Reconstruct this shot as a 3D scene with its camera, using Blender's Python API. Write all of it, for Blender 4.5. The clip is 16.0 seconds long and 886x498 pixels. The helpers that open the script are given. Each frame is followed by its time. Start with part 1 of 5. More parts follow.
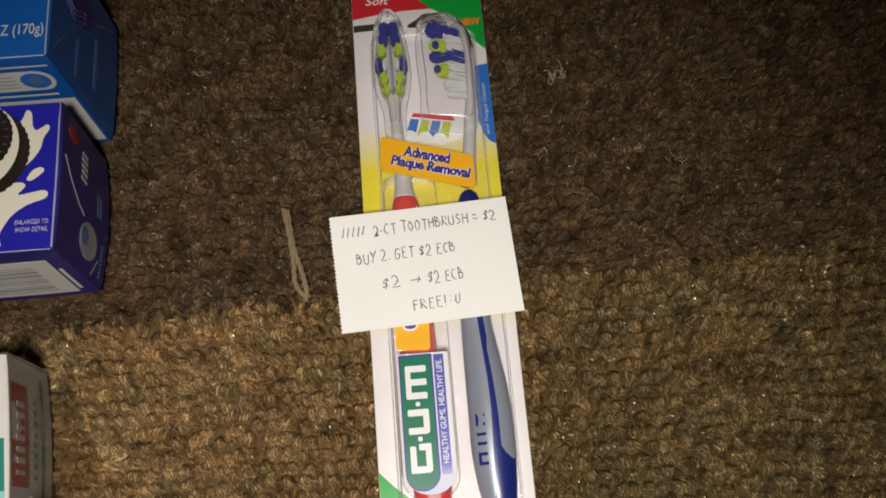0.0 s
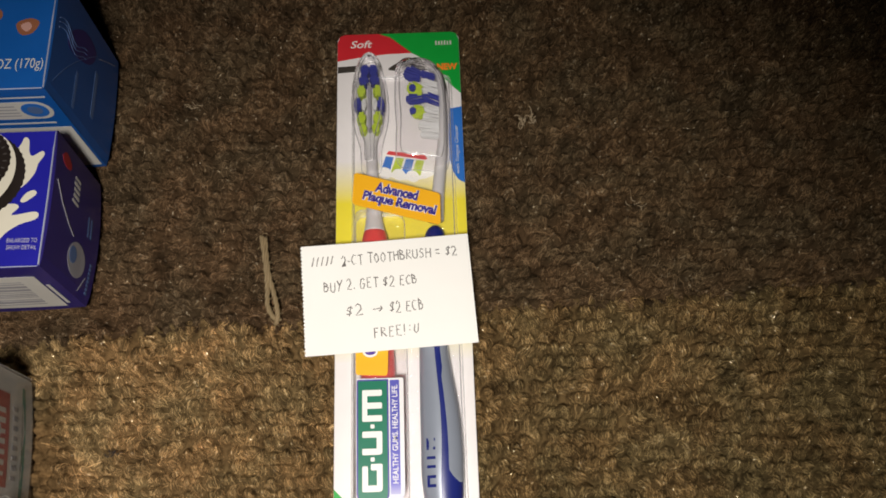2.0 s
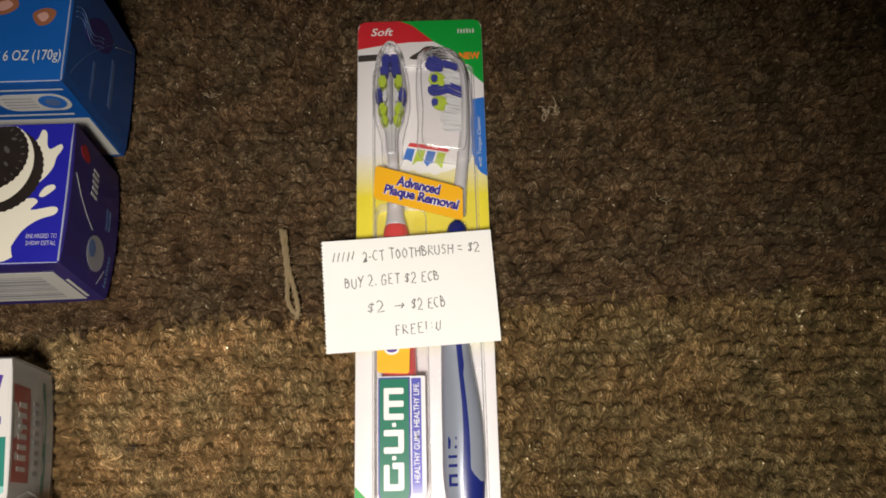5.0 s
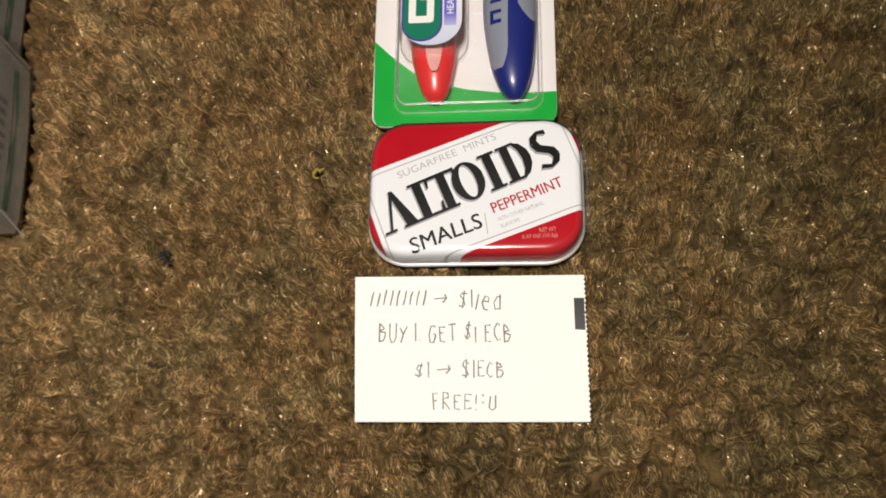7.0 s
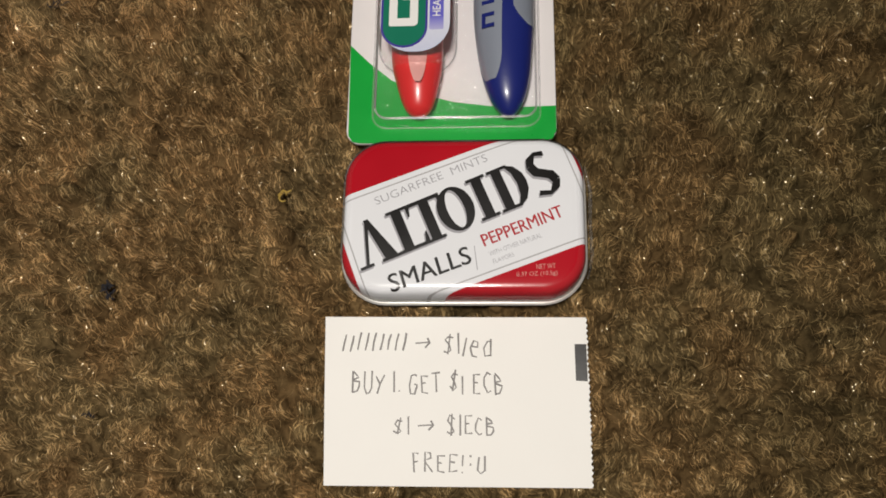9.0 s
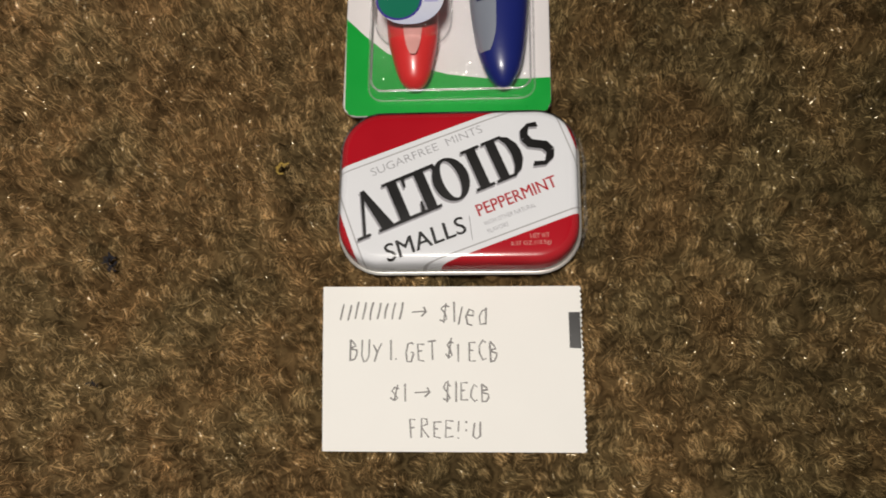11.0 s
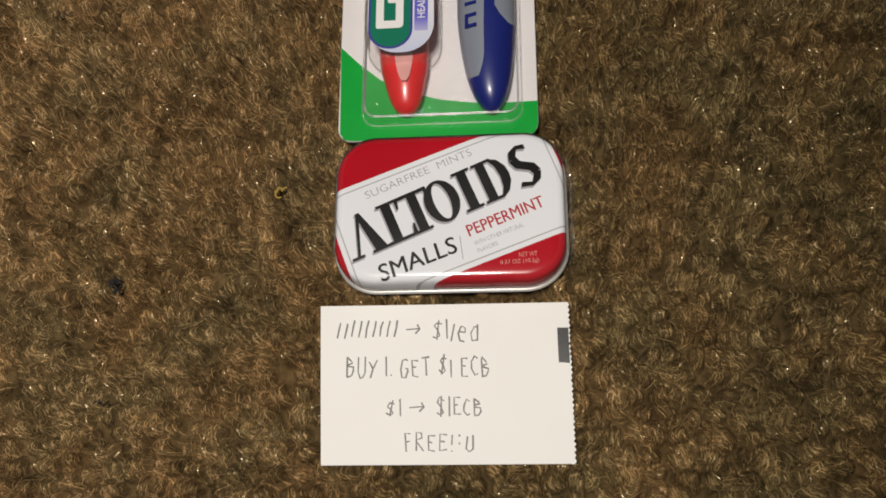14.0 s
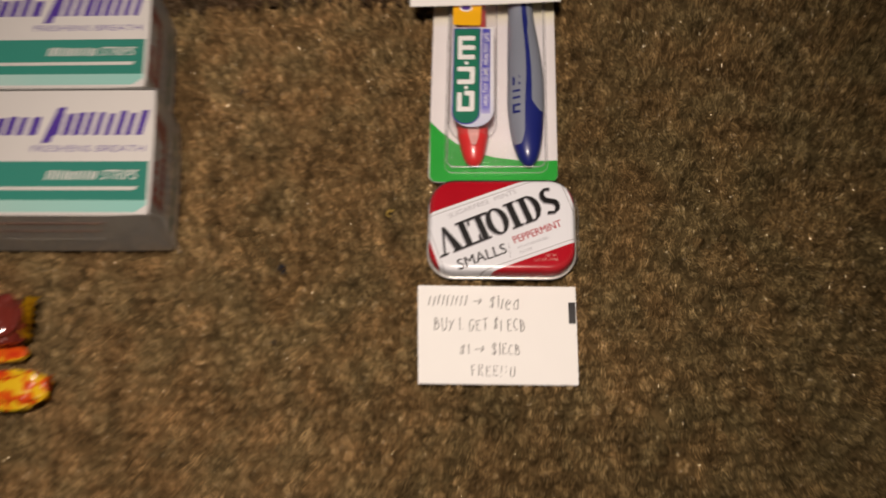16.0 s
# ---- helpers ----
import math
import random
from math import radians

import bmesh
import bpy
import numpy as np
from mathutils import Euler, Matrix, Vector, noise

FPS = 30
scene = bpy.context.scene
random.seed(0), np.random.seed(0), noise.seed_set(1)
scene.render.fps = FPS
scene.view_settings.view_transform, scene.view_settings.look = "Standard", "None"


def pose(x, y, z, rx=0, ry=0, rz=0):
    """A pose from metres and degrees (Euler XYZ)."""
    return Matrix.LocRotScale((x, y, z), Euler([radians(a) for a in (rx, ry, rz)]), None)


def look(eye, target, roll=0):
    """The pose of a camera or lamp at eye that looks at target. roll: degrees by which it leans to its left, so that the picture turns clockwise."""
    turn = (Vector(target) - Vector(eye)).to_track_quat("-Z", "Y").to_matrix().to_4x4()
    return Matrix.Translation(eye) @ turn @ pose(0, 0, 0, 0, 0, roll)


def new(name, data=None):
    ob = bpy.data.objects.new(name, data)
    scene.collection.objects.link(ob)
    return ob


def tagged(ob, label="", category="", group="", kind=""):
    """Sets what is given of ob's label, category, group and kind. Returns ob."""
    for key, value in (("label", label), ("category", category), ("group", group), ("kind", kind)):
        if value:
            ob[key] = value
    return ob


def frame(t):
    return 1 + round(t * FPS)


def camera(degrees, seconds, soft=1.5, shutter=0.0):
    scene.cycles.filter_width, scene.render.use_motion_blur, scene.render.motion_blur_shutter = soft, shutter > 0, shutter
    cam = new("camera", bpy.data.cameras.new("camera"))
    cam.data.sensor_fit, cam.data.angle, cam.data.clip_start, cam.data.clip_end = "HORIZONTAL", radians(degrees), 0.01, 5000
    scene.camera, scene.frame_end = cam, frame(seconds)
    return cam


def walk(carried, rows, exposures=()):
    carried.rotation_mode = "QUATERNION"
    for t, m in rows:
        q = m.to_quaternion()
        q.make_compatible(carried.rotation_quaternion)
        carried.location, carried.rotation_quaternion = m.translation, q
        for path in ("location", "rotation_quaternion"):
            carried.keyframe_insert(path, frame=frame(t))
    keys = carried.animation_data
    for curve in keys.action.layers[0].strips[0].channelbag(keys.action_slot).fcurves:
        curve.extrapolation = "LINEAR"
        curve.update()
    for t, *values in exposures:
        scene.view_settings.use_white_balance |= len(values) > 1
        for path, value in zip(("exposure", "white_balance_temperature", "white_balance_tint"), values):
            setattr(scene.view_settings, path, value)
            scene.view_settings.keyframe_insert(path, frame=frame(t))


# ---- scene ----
# ---- camera ----
cam = camera(54.72, 16.0, soft=1.75, shutter=0.75)
# seconds, eye x y z in metres, turns in degrees about x, y and z (all zero: straight down)
PATH = [
    (0, -0.0110, 0.1000, 0.3328, 17.96, -0.34, -4.72),
    (0.5, -0.0134, 0.0962, 0.3367, 18.02, -1.06, -4.10),
    (1, -0.0160, 0.0945, 0.3454, 18.09, -2.06, -3.19),
    (1.5, -0.0050, 0.0972, 0.3484, 18.18, -0.32, -2.06),
    (2, 0.0142, 0.0956, 0.3534, 19.57, 0.51, -1.91),
    (2.5, 0.0097, 0.1019, 0.3495, 19.45, 0.50, -1.96),
    (3, 0.0046, 0.1078, 0.3477, 19.51, 0.69, -1.35),
    (3.2, 0.0025, 0.1065, 0.3466, 19.82, 0.26, -1.64),
    (5.3, 0.0118, 0.1087, 0.3532, 17.24, 1.03, -1.17),
    (5.5, 0.0144, 0.0998, 0.3529, 19.04, 1.07, -0.65),
    (5.8, 0.0114, 0.0774, 0.3613, 20.12, 0.09, -1.29),
    (6, 0.0025, 0.0371, 0.3386, 19.07, -0.80, -0.71),
    (6.3, 0.0220, -0.0384, 0.2861, 23.22, 3.38, 2.08),
    (6.5, 0.0189, -0.0340, 0.2682, 20.01, 3.26, 1.89),
    (7, 0.0146, -0.0249, 0.2425, 17.36, 5.28, 0.71),
    (7.5, 0.0153, -0.0147, 0.2286, 17.05, 5.13, 0.21),
    (8, 0.0108, -0.0051, 0.2195, 17.11, 5.04, 0.70),
    (8.5, 0.0085, -0.0053, 0.2191, 17.15, 4.03, 0.81),
    (8.7, 0.0096, -0.0032, 0.2168, 16.66, 3.75, 0.76),
    (10.8, 0.0134, -0.0079, 0.2199, 16.23, 4.71, 1.35),
    (11, 0.0139, -0.0076, 0.2187, 15.40, 4.31, 0.62),
    (11.5, 0.0139, -0.0084, 0.2196, 16.04, 3.60, 1.11),
    (12, 0.0156, -0.0086, 0.2197, 15.87, 4.21, 1.02),
    (12.5, 0.0158, -0.0088, 0.2202, 15.10, 4.79, 1.13),
    (13, 0.0152, -0.0062, 0.2176, 15.13, 5.26, 0.91),
    (13.5, 0.0174, -0.0056, 0.2240, 16.56, 5.39, 0.08),
    (14, 0.0191, -0.0082, 0.2266, 16.24, 5.12, -0.01),
    (14.5, 0.0211, -0.0088, 0.2296, 16.19, 5.24, -0.05),
    (15, 0.0225, -0.0101, 0.2335, 16.69, 5.13, -0.31),
    (15.3, 0.0200, -0.0185, 0.2524, 18.41, 4.59, 0.18),
    (15.5, 0.0168, -0.0338, 0.2812, 19.90, 4.03, 0.18),
    (15.7, 0.0139, -0.0421, 0.3072, 19.32, 4.60, 0.03),
    (16, -0.0023, -0.0672, 0.3507, 19.89, 3.08, 1.39),
    (16.2, -0.0131, -0.0840, 0.3797, 20.27, 2.07, 2.30),
]
EXPOSURES = [(0.0, -0.2, 6350, 10), (0.5, -0.25, 6350, 10), (1.0, -0.28, 6350, 10), (1.5, -0.14, 6350, 10), (2.0, 0.07, 6350, 10), (6.2, 0.07, 6450, 10), (7.0, -0.16, 6500, 10), (8.0, -0.43, 6350, 10), (15.0, -0.6, 6350, 10), (15.5, -0.85, 6450, 11), (16.0, -0.5, 7000, 19)]
walk(cam, [(t, pose(x, y, z, a, b, c)) for t, x, y, z, a, b, c in PATH], EXPOSURES)

# ---- light: one small torch held above the floor in a dark room ----
world = bpy.data.worlds.new("dark_room")
world.use_nodes = True
world.node_tree.nodes["Background"].inputs[0].default_value = (1.0, 0.93, 0.85, 1)
world.node_tree.nodes["Background"].inputs[1].default_value = 0.02
scene.world = world
torch = bpy.data.lights.new("torch_light", "SPOT")
torch.energy, torch.color = 17.6, (1.0, 0.93, 0.83)
torch.spot_size, torch.spot_blend, torch.shadow_soft_size = radians(73), 1.0, 0.04
new("torch_light", torch).matrix_world = look((-0.025, -0.008, 0.56), (-0.05, 0.062, 0.0))

MM = 0.001
ORIGIN = {}


# ---- materials ----
def tree_of(name):
    m = bpy.data.materials.new(name)
    m.use_nodes = True
    t = m.node_tree
    return m, t, t.nodes["Principled BSDF"]


def link(t, a, b):
    t.links.new(a, b)


def noise_node(t, scale, detail=3.0, vector=None):
    n = t.nodes.new("ShaderNodeTexNoise")
    n.inputs["Scale"].default_value, n.inputs["Detail"].default_value = scale, detail
    if vector is not None:
        link(t, vector, n.inputs["Vector"])
    return n


def mix_colour(t, factor, a, b, blend="MIX"):
    n = t.nodes.new("ShaderNodeMix")
    n.data_type, n.blend_type = "RGBA", blend
    for socket, value in ((n.inputs[0], factor), (n.inputs[6], a), (n.inputs[7], b)):
        if hasattr(value, "links"):
            link(t, value, socket)
        elif isinstance(value, (int, float)):
            socket.default_value = value
        else:
            socket.default_value = (*value, 1)
    return n.outputs[2]


def math_node(t, operation, a, b=0.0):
    n = t.nodes.new("ShaderNodeMath")
    n.operation = operation
    for socket, value in zip(n.inputs, (a, b)):
        if hasattr(value, "links"):
            link(t, value, socket)
        else:
            socket.default_value = value
    return n.outputs[0]


def ramp_of(t, factor, stops):
    n = t.nodes.new("ShaderNodeValToRGB")
    while len(n.color_ramp.elements) < len(stops):
        n.color_ramp.elements.new(0.5)
    for e, (at, colour) in zip(n.color_ramp.elements, stops):
        e.position, e.color = at, (*colour, 1)
    link(t, factor, n.inputs[0])
    return n.outputs[0]


def place(t):
    return t.nodes.new("ShaderNodeNewGeometry").outputs["Position"]


def bump_on(t, shader, height, strength, distance):
    n = t.nodes.new("ShaderNodeBump")
    n.inputs["Strength"].default_value, n.inputs["Distance"].default_value = strength, distance
    link(t, height, n.inputs["Height"])
    link(t, n.outputs[0], shader.inputs["Normal"])


def printed(name, colour, rough=0.4, wear=0.10, coat=0.0, metal=0.0, grain=900.0, relief=0.00006):
    """Ink, card, paint or plastic: a colour with blotches, fine grain and faint relief."""
    m, t, s = tree_of(name)
    where = place(t)
    blotch, fine = noise_node(t, 70.0, 2.0, where), noise_node(t, grain, 3.0, where)
    dark = tuple(c * (1 - wear) for c in colour)
    light = tuple(min(1.0, c * (1 + 0.5 * wear) + 0.002) for c in colour)
    c1 = mix_colour(t, blotch.outputs[0], dark, light)
    c2 = mix_colour(t, math_node(t, "MULTIPLY", fine.outputs[0], wear * 0.8), c1, tuple(c * 0.6 for c in colour))
    link(t, c2, s.inputs["Base Color"])
    r = math_node(t, "MULTIPLY_ADD", blotch.outputs[0], 0.12)
    r.node.inputs[2].default_value = max(0.02, rough - 0.06)
    link(t, r, s.inputs["Roughness"])
    s.inputs["Metallic"].default_value = metal
    s.inputs["Coat Weight"].default_value, s.inputs["Coat Roughness"].default_value = coat, 0.12
    bump_on(t, s, fine.outputs[0], 0.25, relief)
    return m


def faded(name, stops, y0, y1, rough=0.4, axis=1):
    """A printed run of colours along one axis, from y0 to y1 in metres."""
    m, t, s = tree_of(name)
    where = place(t)
    split = t.nodes.new("ShaderNodeSeparateXYZ")
    link(t, where, split.inputs[0])
    n = t.nodes.new("ShaderNodeMapRange")
    n.inputs[1].default_value, n.inputs[2].default_value = y0, y1
    link(t, split.outputs[axis], n.inputs[0])
    c = ramp_of(t, n.outputs[0], stops)
    fine = noise_node(t, 900.0, 3.0, where)
    link(t, mix_colour(t, math_node(t, "MULTIPLY", fine.outputs[0], 0.12), c, (0.2, 0.2, 0.2)), s.inputs["Base Color"])
    s.inputs["Roughness"].default_value = rough
    bump_on(t, s, fine.outputs[0], 0.2, 0.00006)
    return m


def clear_plastic(name, tint, rough, strength=1.0, ripple=0.0002, ripple_scale=140.0, haze=0.0):
    """Thin clear film: the light passes straight through, the gloss follows the angle."""
    m, t, s = tree_of(name)
    t.nodes.remove(s)
    out = t.nodes["Material Output"]
    see, gloss, fres, mix = (t.nodes.new("ShaderNode" + k) for k in ("BsdfTransparent", "BsdfGlossy", "Fresnel", "MixShader"))
    see.inputs[0].default_value = (*tint, 1)
    gloss.inputs["Roughness"].default_value = rough
    gloss.inputs["Color"].default_value = (strength, strength, strength, 1)
    fres.inputs[0].default_value = 1.46
    n = t.nodes.new("ShaderNodeBump")
    n.inputs["Strength"].default_value, n.inputs["Distance"].default_value = 0.6, ripple
    link(t, noise_node(t, ripple_scale, 2.0, place(t)).outputs[0], n.inputs["Height"])
    link(t, n.outputs[0], gloss.inputs["Normal"])
    link(t, n.outputs[0], fres.inputs["Normal"])
    link(t, fres.outputs[0], mix.inputs[0])
    body = see.outputs[0]
    if haze:
        # scuffed, slightly milky film
        milk, blend = t.nodes.new("ShaderNodeBsdfDiffuse"), t.nodes.new("ShaderNodeMixShader")
        milk.inputs[0].default_value = (0.55, 0.53, 0.50, 1)
        link(t, math_node(t, "MULTIPLY", noise_node(t, 60.0, 3.0, place(t)).outputs[0], 2 * haze), blend.inputs[0])
        link(t, body, blend.inputs[1])
        link(t, milk.outputs[0], blend.inputs[2])
        body = blend.outputs[0]
    link(t, body, mix.inputs[1])
    link(t, gloss.outputs[0], mix.inputs[2])
    link(t, mix.outputs[0], out.inputs[0])
    return m


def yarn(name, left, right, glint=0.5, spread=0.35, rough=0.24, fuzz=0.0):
    """Carpet yarn: brown to olive across x, torch falloff painted in; each strand a little different."""
    m, t, s = tree_of(name)
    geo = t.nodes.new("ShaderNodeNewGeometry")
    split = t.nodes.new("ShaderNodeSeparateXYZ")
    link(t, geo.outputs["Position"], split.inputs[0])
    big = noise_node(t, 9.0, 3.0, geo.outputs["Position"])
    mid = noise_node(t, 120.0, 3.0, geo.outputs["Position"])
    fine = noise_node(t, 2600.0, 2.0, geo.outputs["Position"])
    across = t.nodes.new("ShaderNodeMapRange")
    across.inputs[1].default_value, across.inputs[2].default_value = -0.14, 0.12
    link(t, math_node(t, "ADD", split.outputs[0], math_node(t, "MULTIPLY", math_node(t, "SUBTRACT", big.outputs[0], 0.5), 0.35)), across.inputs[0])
    # hue shift plus the torch's falloff, both put into the colour along x
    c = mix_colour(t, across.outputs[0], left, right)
    # each bunch of loops took the dye differently: olive here, russet there
    hue = noise_node(t, 42.0, 3.0, geo.outputs["Position"])
    olive = t.nodes.new("ShaderNodeMapRange")
    olive.inputs[1].default_value, olive.inputs[2].default_value = 0.40, 0.62
    link(t, hue.outputs[0], olive.inputs[0])
    c = mix_colour(t, olive.outputs[0], mix_colour(t, 1.0, c, (1.04, 0.97, 0.90), "MULTIPLY"), mix_colour(t, 1.0, c, (0.97, 1.02, 1.0), "MULTIPLY"))
    each = math_node(t, "MULTIPLY_ADD", geo.outputs["Random Per Island"], 2 * spread)
    each.node.inputs[2].default_value = 1 - spread
    patch = math_node(t, "MULTIPLY_ADD", mid.outputs[0], 2.4)
    patch.node.inputs[2].default_value = -0.2
    grain = math_node(t, "MULTIPLY_ADD", fine.outputs[0], 0.9)
    grain.node.inputs[2].default_value = 0.55
    value = math_node(t, "MULTIPLY", math_node(t, "MULTIPLY", each, patch), grain)
    scale = t.nodes.new("ShaderNodeVectorMath")
    scale.operation = "SCALE"
    link(t, c, scale.inputs[0])
    link(t, value, scale.inputs["Scale"])
    link(t, scale.outputs[0], s.inputs["Base Color"])
    s.inputs["Roughness"].default_value = rough
    s.inputs["Specular IOR Level"].default_value = glint
    s.inputs["Specular Tint"].default_value = (1.0, 0.86, 0.62, 1.0)
    if fuzz:
        lint_grain = noise_node(t, 700.0, 4.0, geo.outputs["Position"])
        bump_on(t, s, lint_grain.outputs[0], fuzz, 0.0012)
        return m
    through_it, blend = t.nodes.new("ShaderNodeBsdfTranslucent"), t.nodes.new("ShaderNodeMixShader")
    link(t, scale.outputs[0], through_it.inputs[0])
    blend.inputs[0].default_value = 0.2
    link(t, s.outputs[0], blend.inputs[1])
    link(t, through_it.outputs[0], blend.inputs[2])
    link(t, blend.outputs[0], t.nodes["Material Output"].inputs[0])
    return m


# the darker right tones of the tan yarn hold painted torch falloff
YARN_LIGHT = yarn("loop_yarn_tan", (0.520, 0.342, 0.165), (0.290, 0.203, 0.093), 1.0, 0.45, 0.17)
# core yarn far darker than its fibres: crease shade put into the colour
TAN_CREASE_SHADE = yarn("loop_crease_shade_tan", (0.116, 0.075, 0.035), (0.061, 0.0415, 0.0185), 0.08, 0.25, 0.9, 0.8)
BROWN_CREASE_SHADE = yarn("loop_crease_shade_brown", (0.042, 0.0265, 0.0148), (0.040, 0.0262, 0.0142), 0.08, 0.25, 0.9, 0.6)
YARN_DARK = yarn("loop_yarn_brown", (0.152, 0.098, 0.057), (0.140, 0.094, 0.052), 0.3, 0.5)
BACKING = printed("carpet_backing", (0.05, 0.033, 0.016), 0.9, 0.3)
WALL = printed("wall_paint", (0.62, 0.57, 0.5), 0.7, 0.08, grain=300.0)
PAPER = printed("note_paper", (0.90, 0.88, 0.845), 0.75, 0.035)
PENCIL = printed("pencil", (0.17, 0.155, 0.15), 0.5, 0.35, grain=2500.0)
BLACK = printed("black_ink", (0.02, 0.018, 0.018), 0.35, 0.2)
CARD_WHITE = printed("card_white", (0.78, 0.74, 0.74), 0.35, 0.05, coat=0.3)
WHITE = printed("white_ink", (0.82, 0.80, 0.78), 0.35, 0.05)
RED = printed("red_ink", (0.62, 0.025, 0.035), 0.3, 0.1, coat=0.3)
GREEN = printed("green_ink", (0.010, 0.36, 0.045), 0.3, 0.12, coat=0.3)
ORANGE = printed("orange_ink", (0.90, 0.45, 0.012), 0.35, 0.06)
NAVY_INK = printed("navy_ink", (0.05, 0.035, 0.28), 0.35, 0.1)
TAB_BLUE = printed("tab_blue_ink", (0.03, 0.16, 0.55), 0.35, 0.1)
LOGO_GREEN = printed("deep_green_ink", (0.01, 0.17, 0.10), 0.3, 0.1)
LOGO_BLUE = faded("stripe_blue_ink", [(0.0, (0.7, 0.68, 0.8)), (0.25, (0.12, 0.11, 0.55)), (1.0, (0.06, 0.06, 0.42))], 0.114, 0.145)
PALE_RIM = faded("pale_blue_ink", [(0.0, (0.55, 0.58, 0.75)), (0.4, (0.75, 0.75, 0.8)), (1.0, (0.78, 0.76, 0.77))], 0.110, 0.15)
YELLOW_FADE = faded("yellow_ink", [(0.0, (0.78, 0.74, 0.72)), (0.12, (0.80, 0.74, 0.45)), (0.3, (0.78, 0.66, 0.03)), (0.78, (0.78, 0.66, 0.03)), (1.0, (0.78, 0.74, 0.72))], 0.172, 0.264)
SLOT = printed("slot_dark", (0.035, 0.028, 0.022), 0.7, 0.2)
CLEAR = clear_plastic("blister_plastic", (0.94, 0.94, 0.95), 0.05, 1.0, 0.0024, 420.0, 0.05)
# film tinted grey so the carton sides look shaded
SHADING_WRAP = clear_plastic("shrink_wrap", (0.66, 0.68, 0.67), 0.16, 0.9, 0.0005, 70.0, 0.10)
FILM = clear_plastic("tin_film", (0.98, 0.98, 0.98), 0.08, 0.4, 0.0006, 160.0, 0.02)
DOME = clear_plastic("dome_plastic", (0.92, 0.91, 0.93), 0.06, 1.0, 0.0018, 260.0, 0.05)
# milky plastic for the drawn-in bright lines along the blister's edges
EDGE_HIGHLIGHT = clear_plastic("blister_highlight_plastic", (0.80, 0.80, 0.82), 0.3, 1.0, 0.0002, 140.0, 0.22)
NECK = printed("grey_nylon", (0.56, 0.54, 0.55), 0.35, 0.08)
RED_RUBBER = printed("red_rubber", (0.68, 0.035, 0.035), 0.32, 0.08, coat=0.2)
NAVY = printed("navy_rubber", (0.012, 0.02, 0.16), 0.32, 0.1, coat=0.2)
SILVER = printed("silver_blue_plastic", (0.30, 0.33, 0.40), 0.3, 0.08, coat=0.3, metal=0.25)
TUFT_BLUE = printed("blue_bristle", (0.012, 0.02, 0.27), 0.5, 0.25, grain=3000.0, relief=0.0002)
TUFT_LIME = printed("lime_bristle", (0.45, 0.58, 0.02), 0.5, 0.2, grain=3000.0, relief=0.0002)
TUFT_WHITE = printed("white_bristle", (0.66, 0.66, 0.66), 0.5, 0.12, grain=3000.0, relief=0.0002)
TIN_BARE = printed("bare_tinplate", (0.78, 0.76, 0.72), 0.3, 0.1, metal=0.3)
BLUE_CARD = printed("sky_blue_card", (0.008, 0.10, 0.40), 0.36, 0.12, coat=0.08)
# the sky blue card darkened for the sides: shade painted as colour
BLUE_SIDE_SHADE = printed("sky_blue_side_shade", (0.010, 0.083, 0.32), 0.35, 0.12, coat=0.2)
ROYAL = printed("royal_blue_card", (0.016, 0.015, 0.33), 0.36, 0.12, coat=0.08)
# royal card with side shade in its colour; also inks one side picture
ROYAL_SHADE_AND_PRINT = printed("royal_side_shade_and_print", (0.025, 0.018, 0.17), 0.35, 0.12, coat=0.2)
PRINT_GREY = printed("grey_ink", (0.34, 0.33, 0.36), 0.5, 0.2)
PRINT_PALE = printed("pale_ink", (0.62, 0.60, 0.56), 0.5, 0.08)
PRINT_DIM = printed("dim_blue_ink", (0.10, 0.17, 0.36), 0.5, 0.15)
EDGE_WORN = printed("worn_card_edge", (0.42, 0.45, 0.58), 0.6, 0.4, grain=1500.0)
WAFER = printed("chocolate_print", (0.022, 0.015, 0.012), 0.4, 0.5, grain=1400.0)
CREAM = printed("cream_print", (0.72, 0.67, 0.55), 0.4, 0.06)
RELIEF = printed("chocolate_relief_print", (0.09, 0.08, 0.075), 0.4, 0.4, grain=1400.0)
COCOA = printed("cocoa_print", (0.32, 0.12, 0.06), 0.4, 0.3)
PINKISH = printed("pink_print", (0.6, 0.33, 0.28), 0.4, 0.2)
PASTE_WHITE = printed("white_carton", (0.66, 0.63, 0.60), 0.35, 0.05, coat=0.2)
TEAL = faded("teal_ink", [(0.0, (0.45, 0.58, 0.5)), (0.25, (0.02, 0.25, 0.19)), (1.0, (0.012, 0.20, 0.15))], -0.24, -0.15, axis=0)
MINT = faded("mint_ink", [(0.0, (0.62, 0.72, 0.68)), (0.5, (0.33, 0.58, 0.52)), (1.0, (0.22, 0.52, 0.46))], -0.26, -0.13, axis=0)
PURPLE = printed("purple_ink", (0.085, 0.04, 0.30), 0.35, 0.12)
DEEP_RED = printed("deep_red_ink", (0.42, 0.02, 0.03), 0.35, 0.12)
LINT_DARK = printed("lint_dark", (0.016, 0.015, 0.020), 0.8, 0.3)
LINT_PALE = printed("lint_pale", (0.42, 0.32, 0.20), 0.8, 0.3)
ENAMEL_BLACK = printed("black_enamel_print", (0.006, 0.005, 0.005), 0.3, 0.1)
ENAMEL_RED = printed("red_enamel_print", (0.42, 0.012, 0.02), 0.3, 0.1)
THREAD = printed("thread_tan", (0.27, 0.195, 0.10), 0.7, 0.3, grain=2500.0, relief=0.0002)
FOIL_BROWN = printed("foil_brown", (0.20, 0.03, 0.02), 0.22, 0.3, coat=0.5)
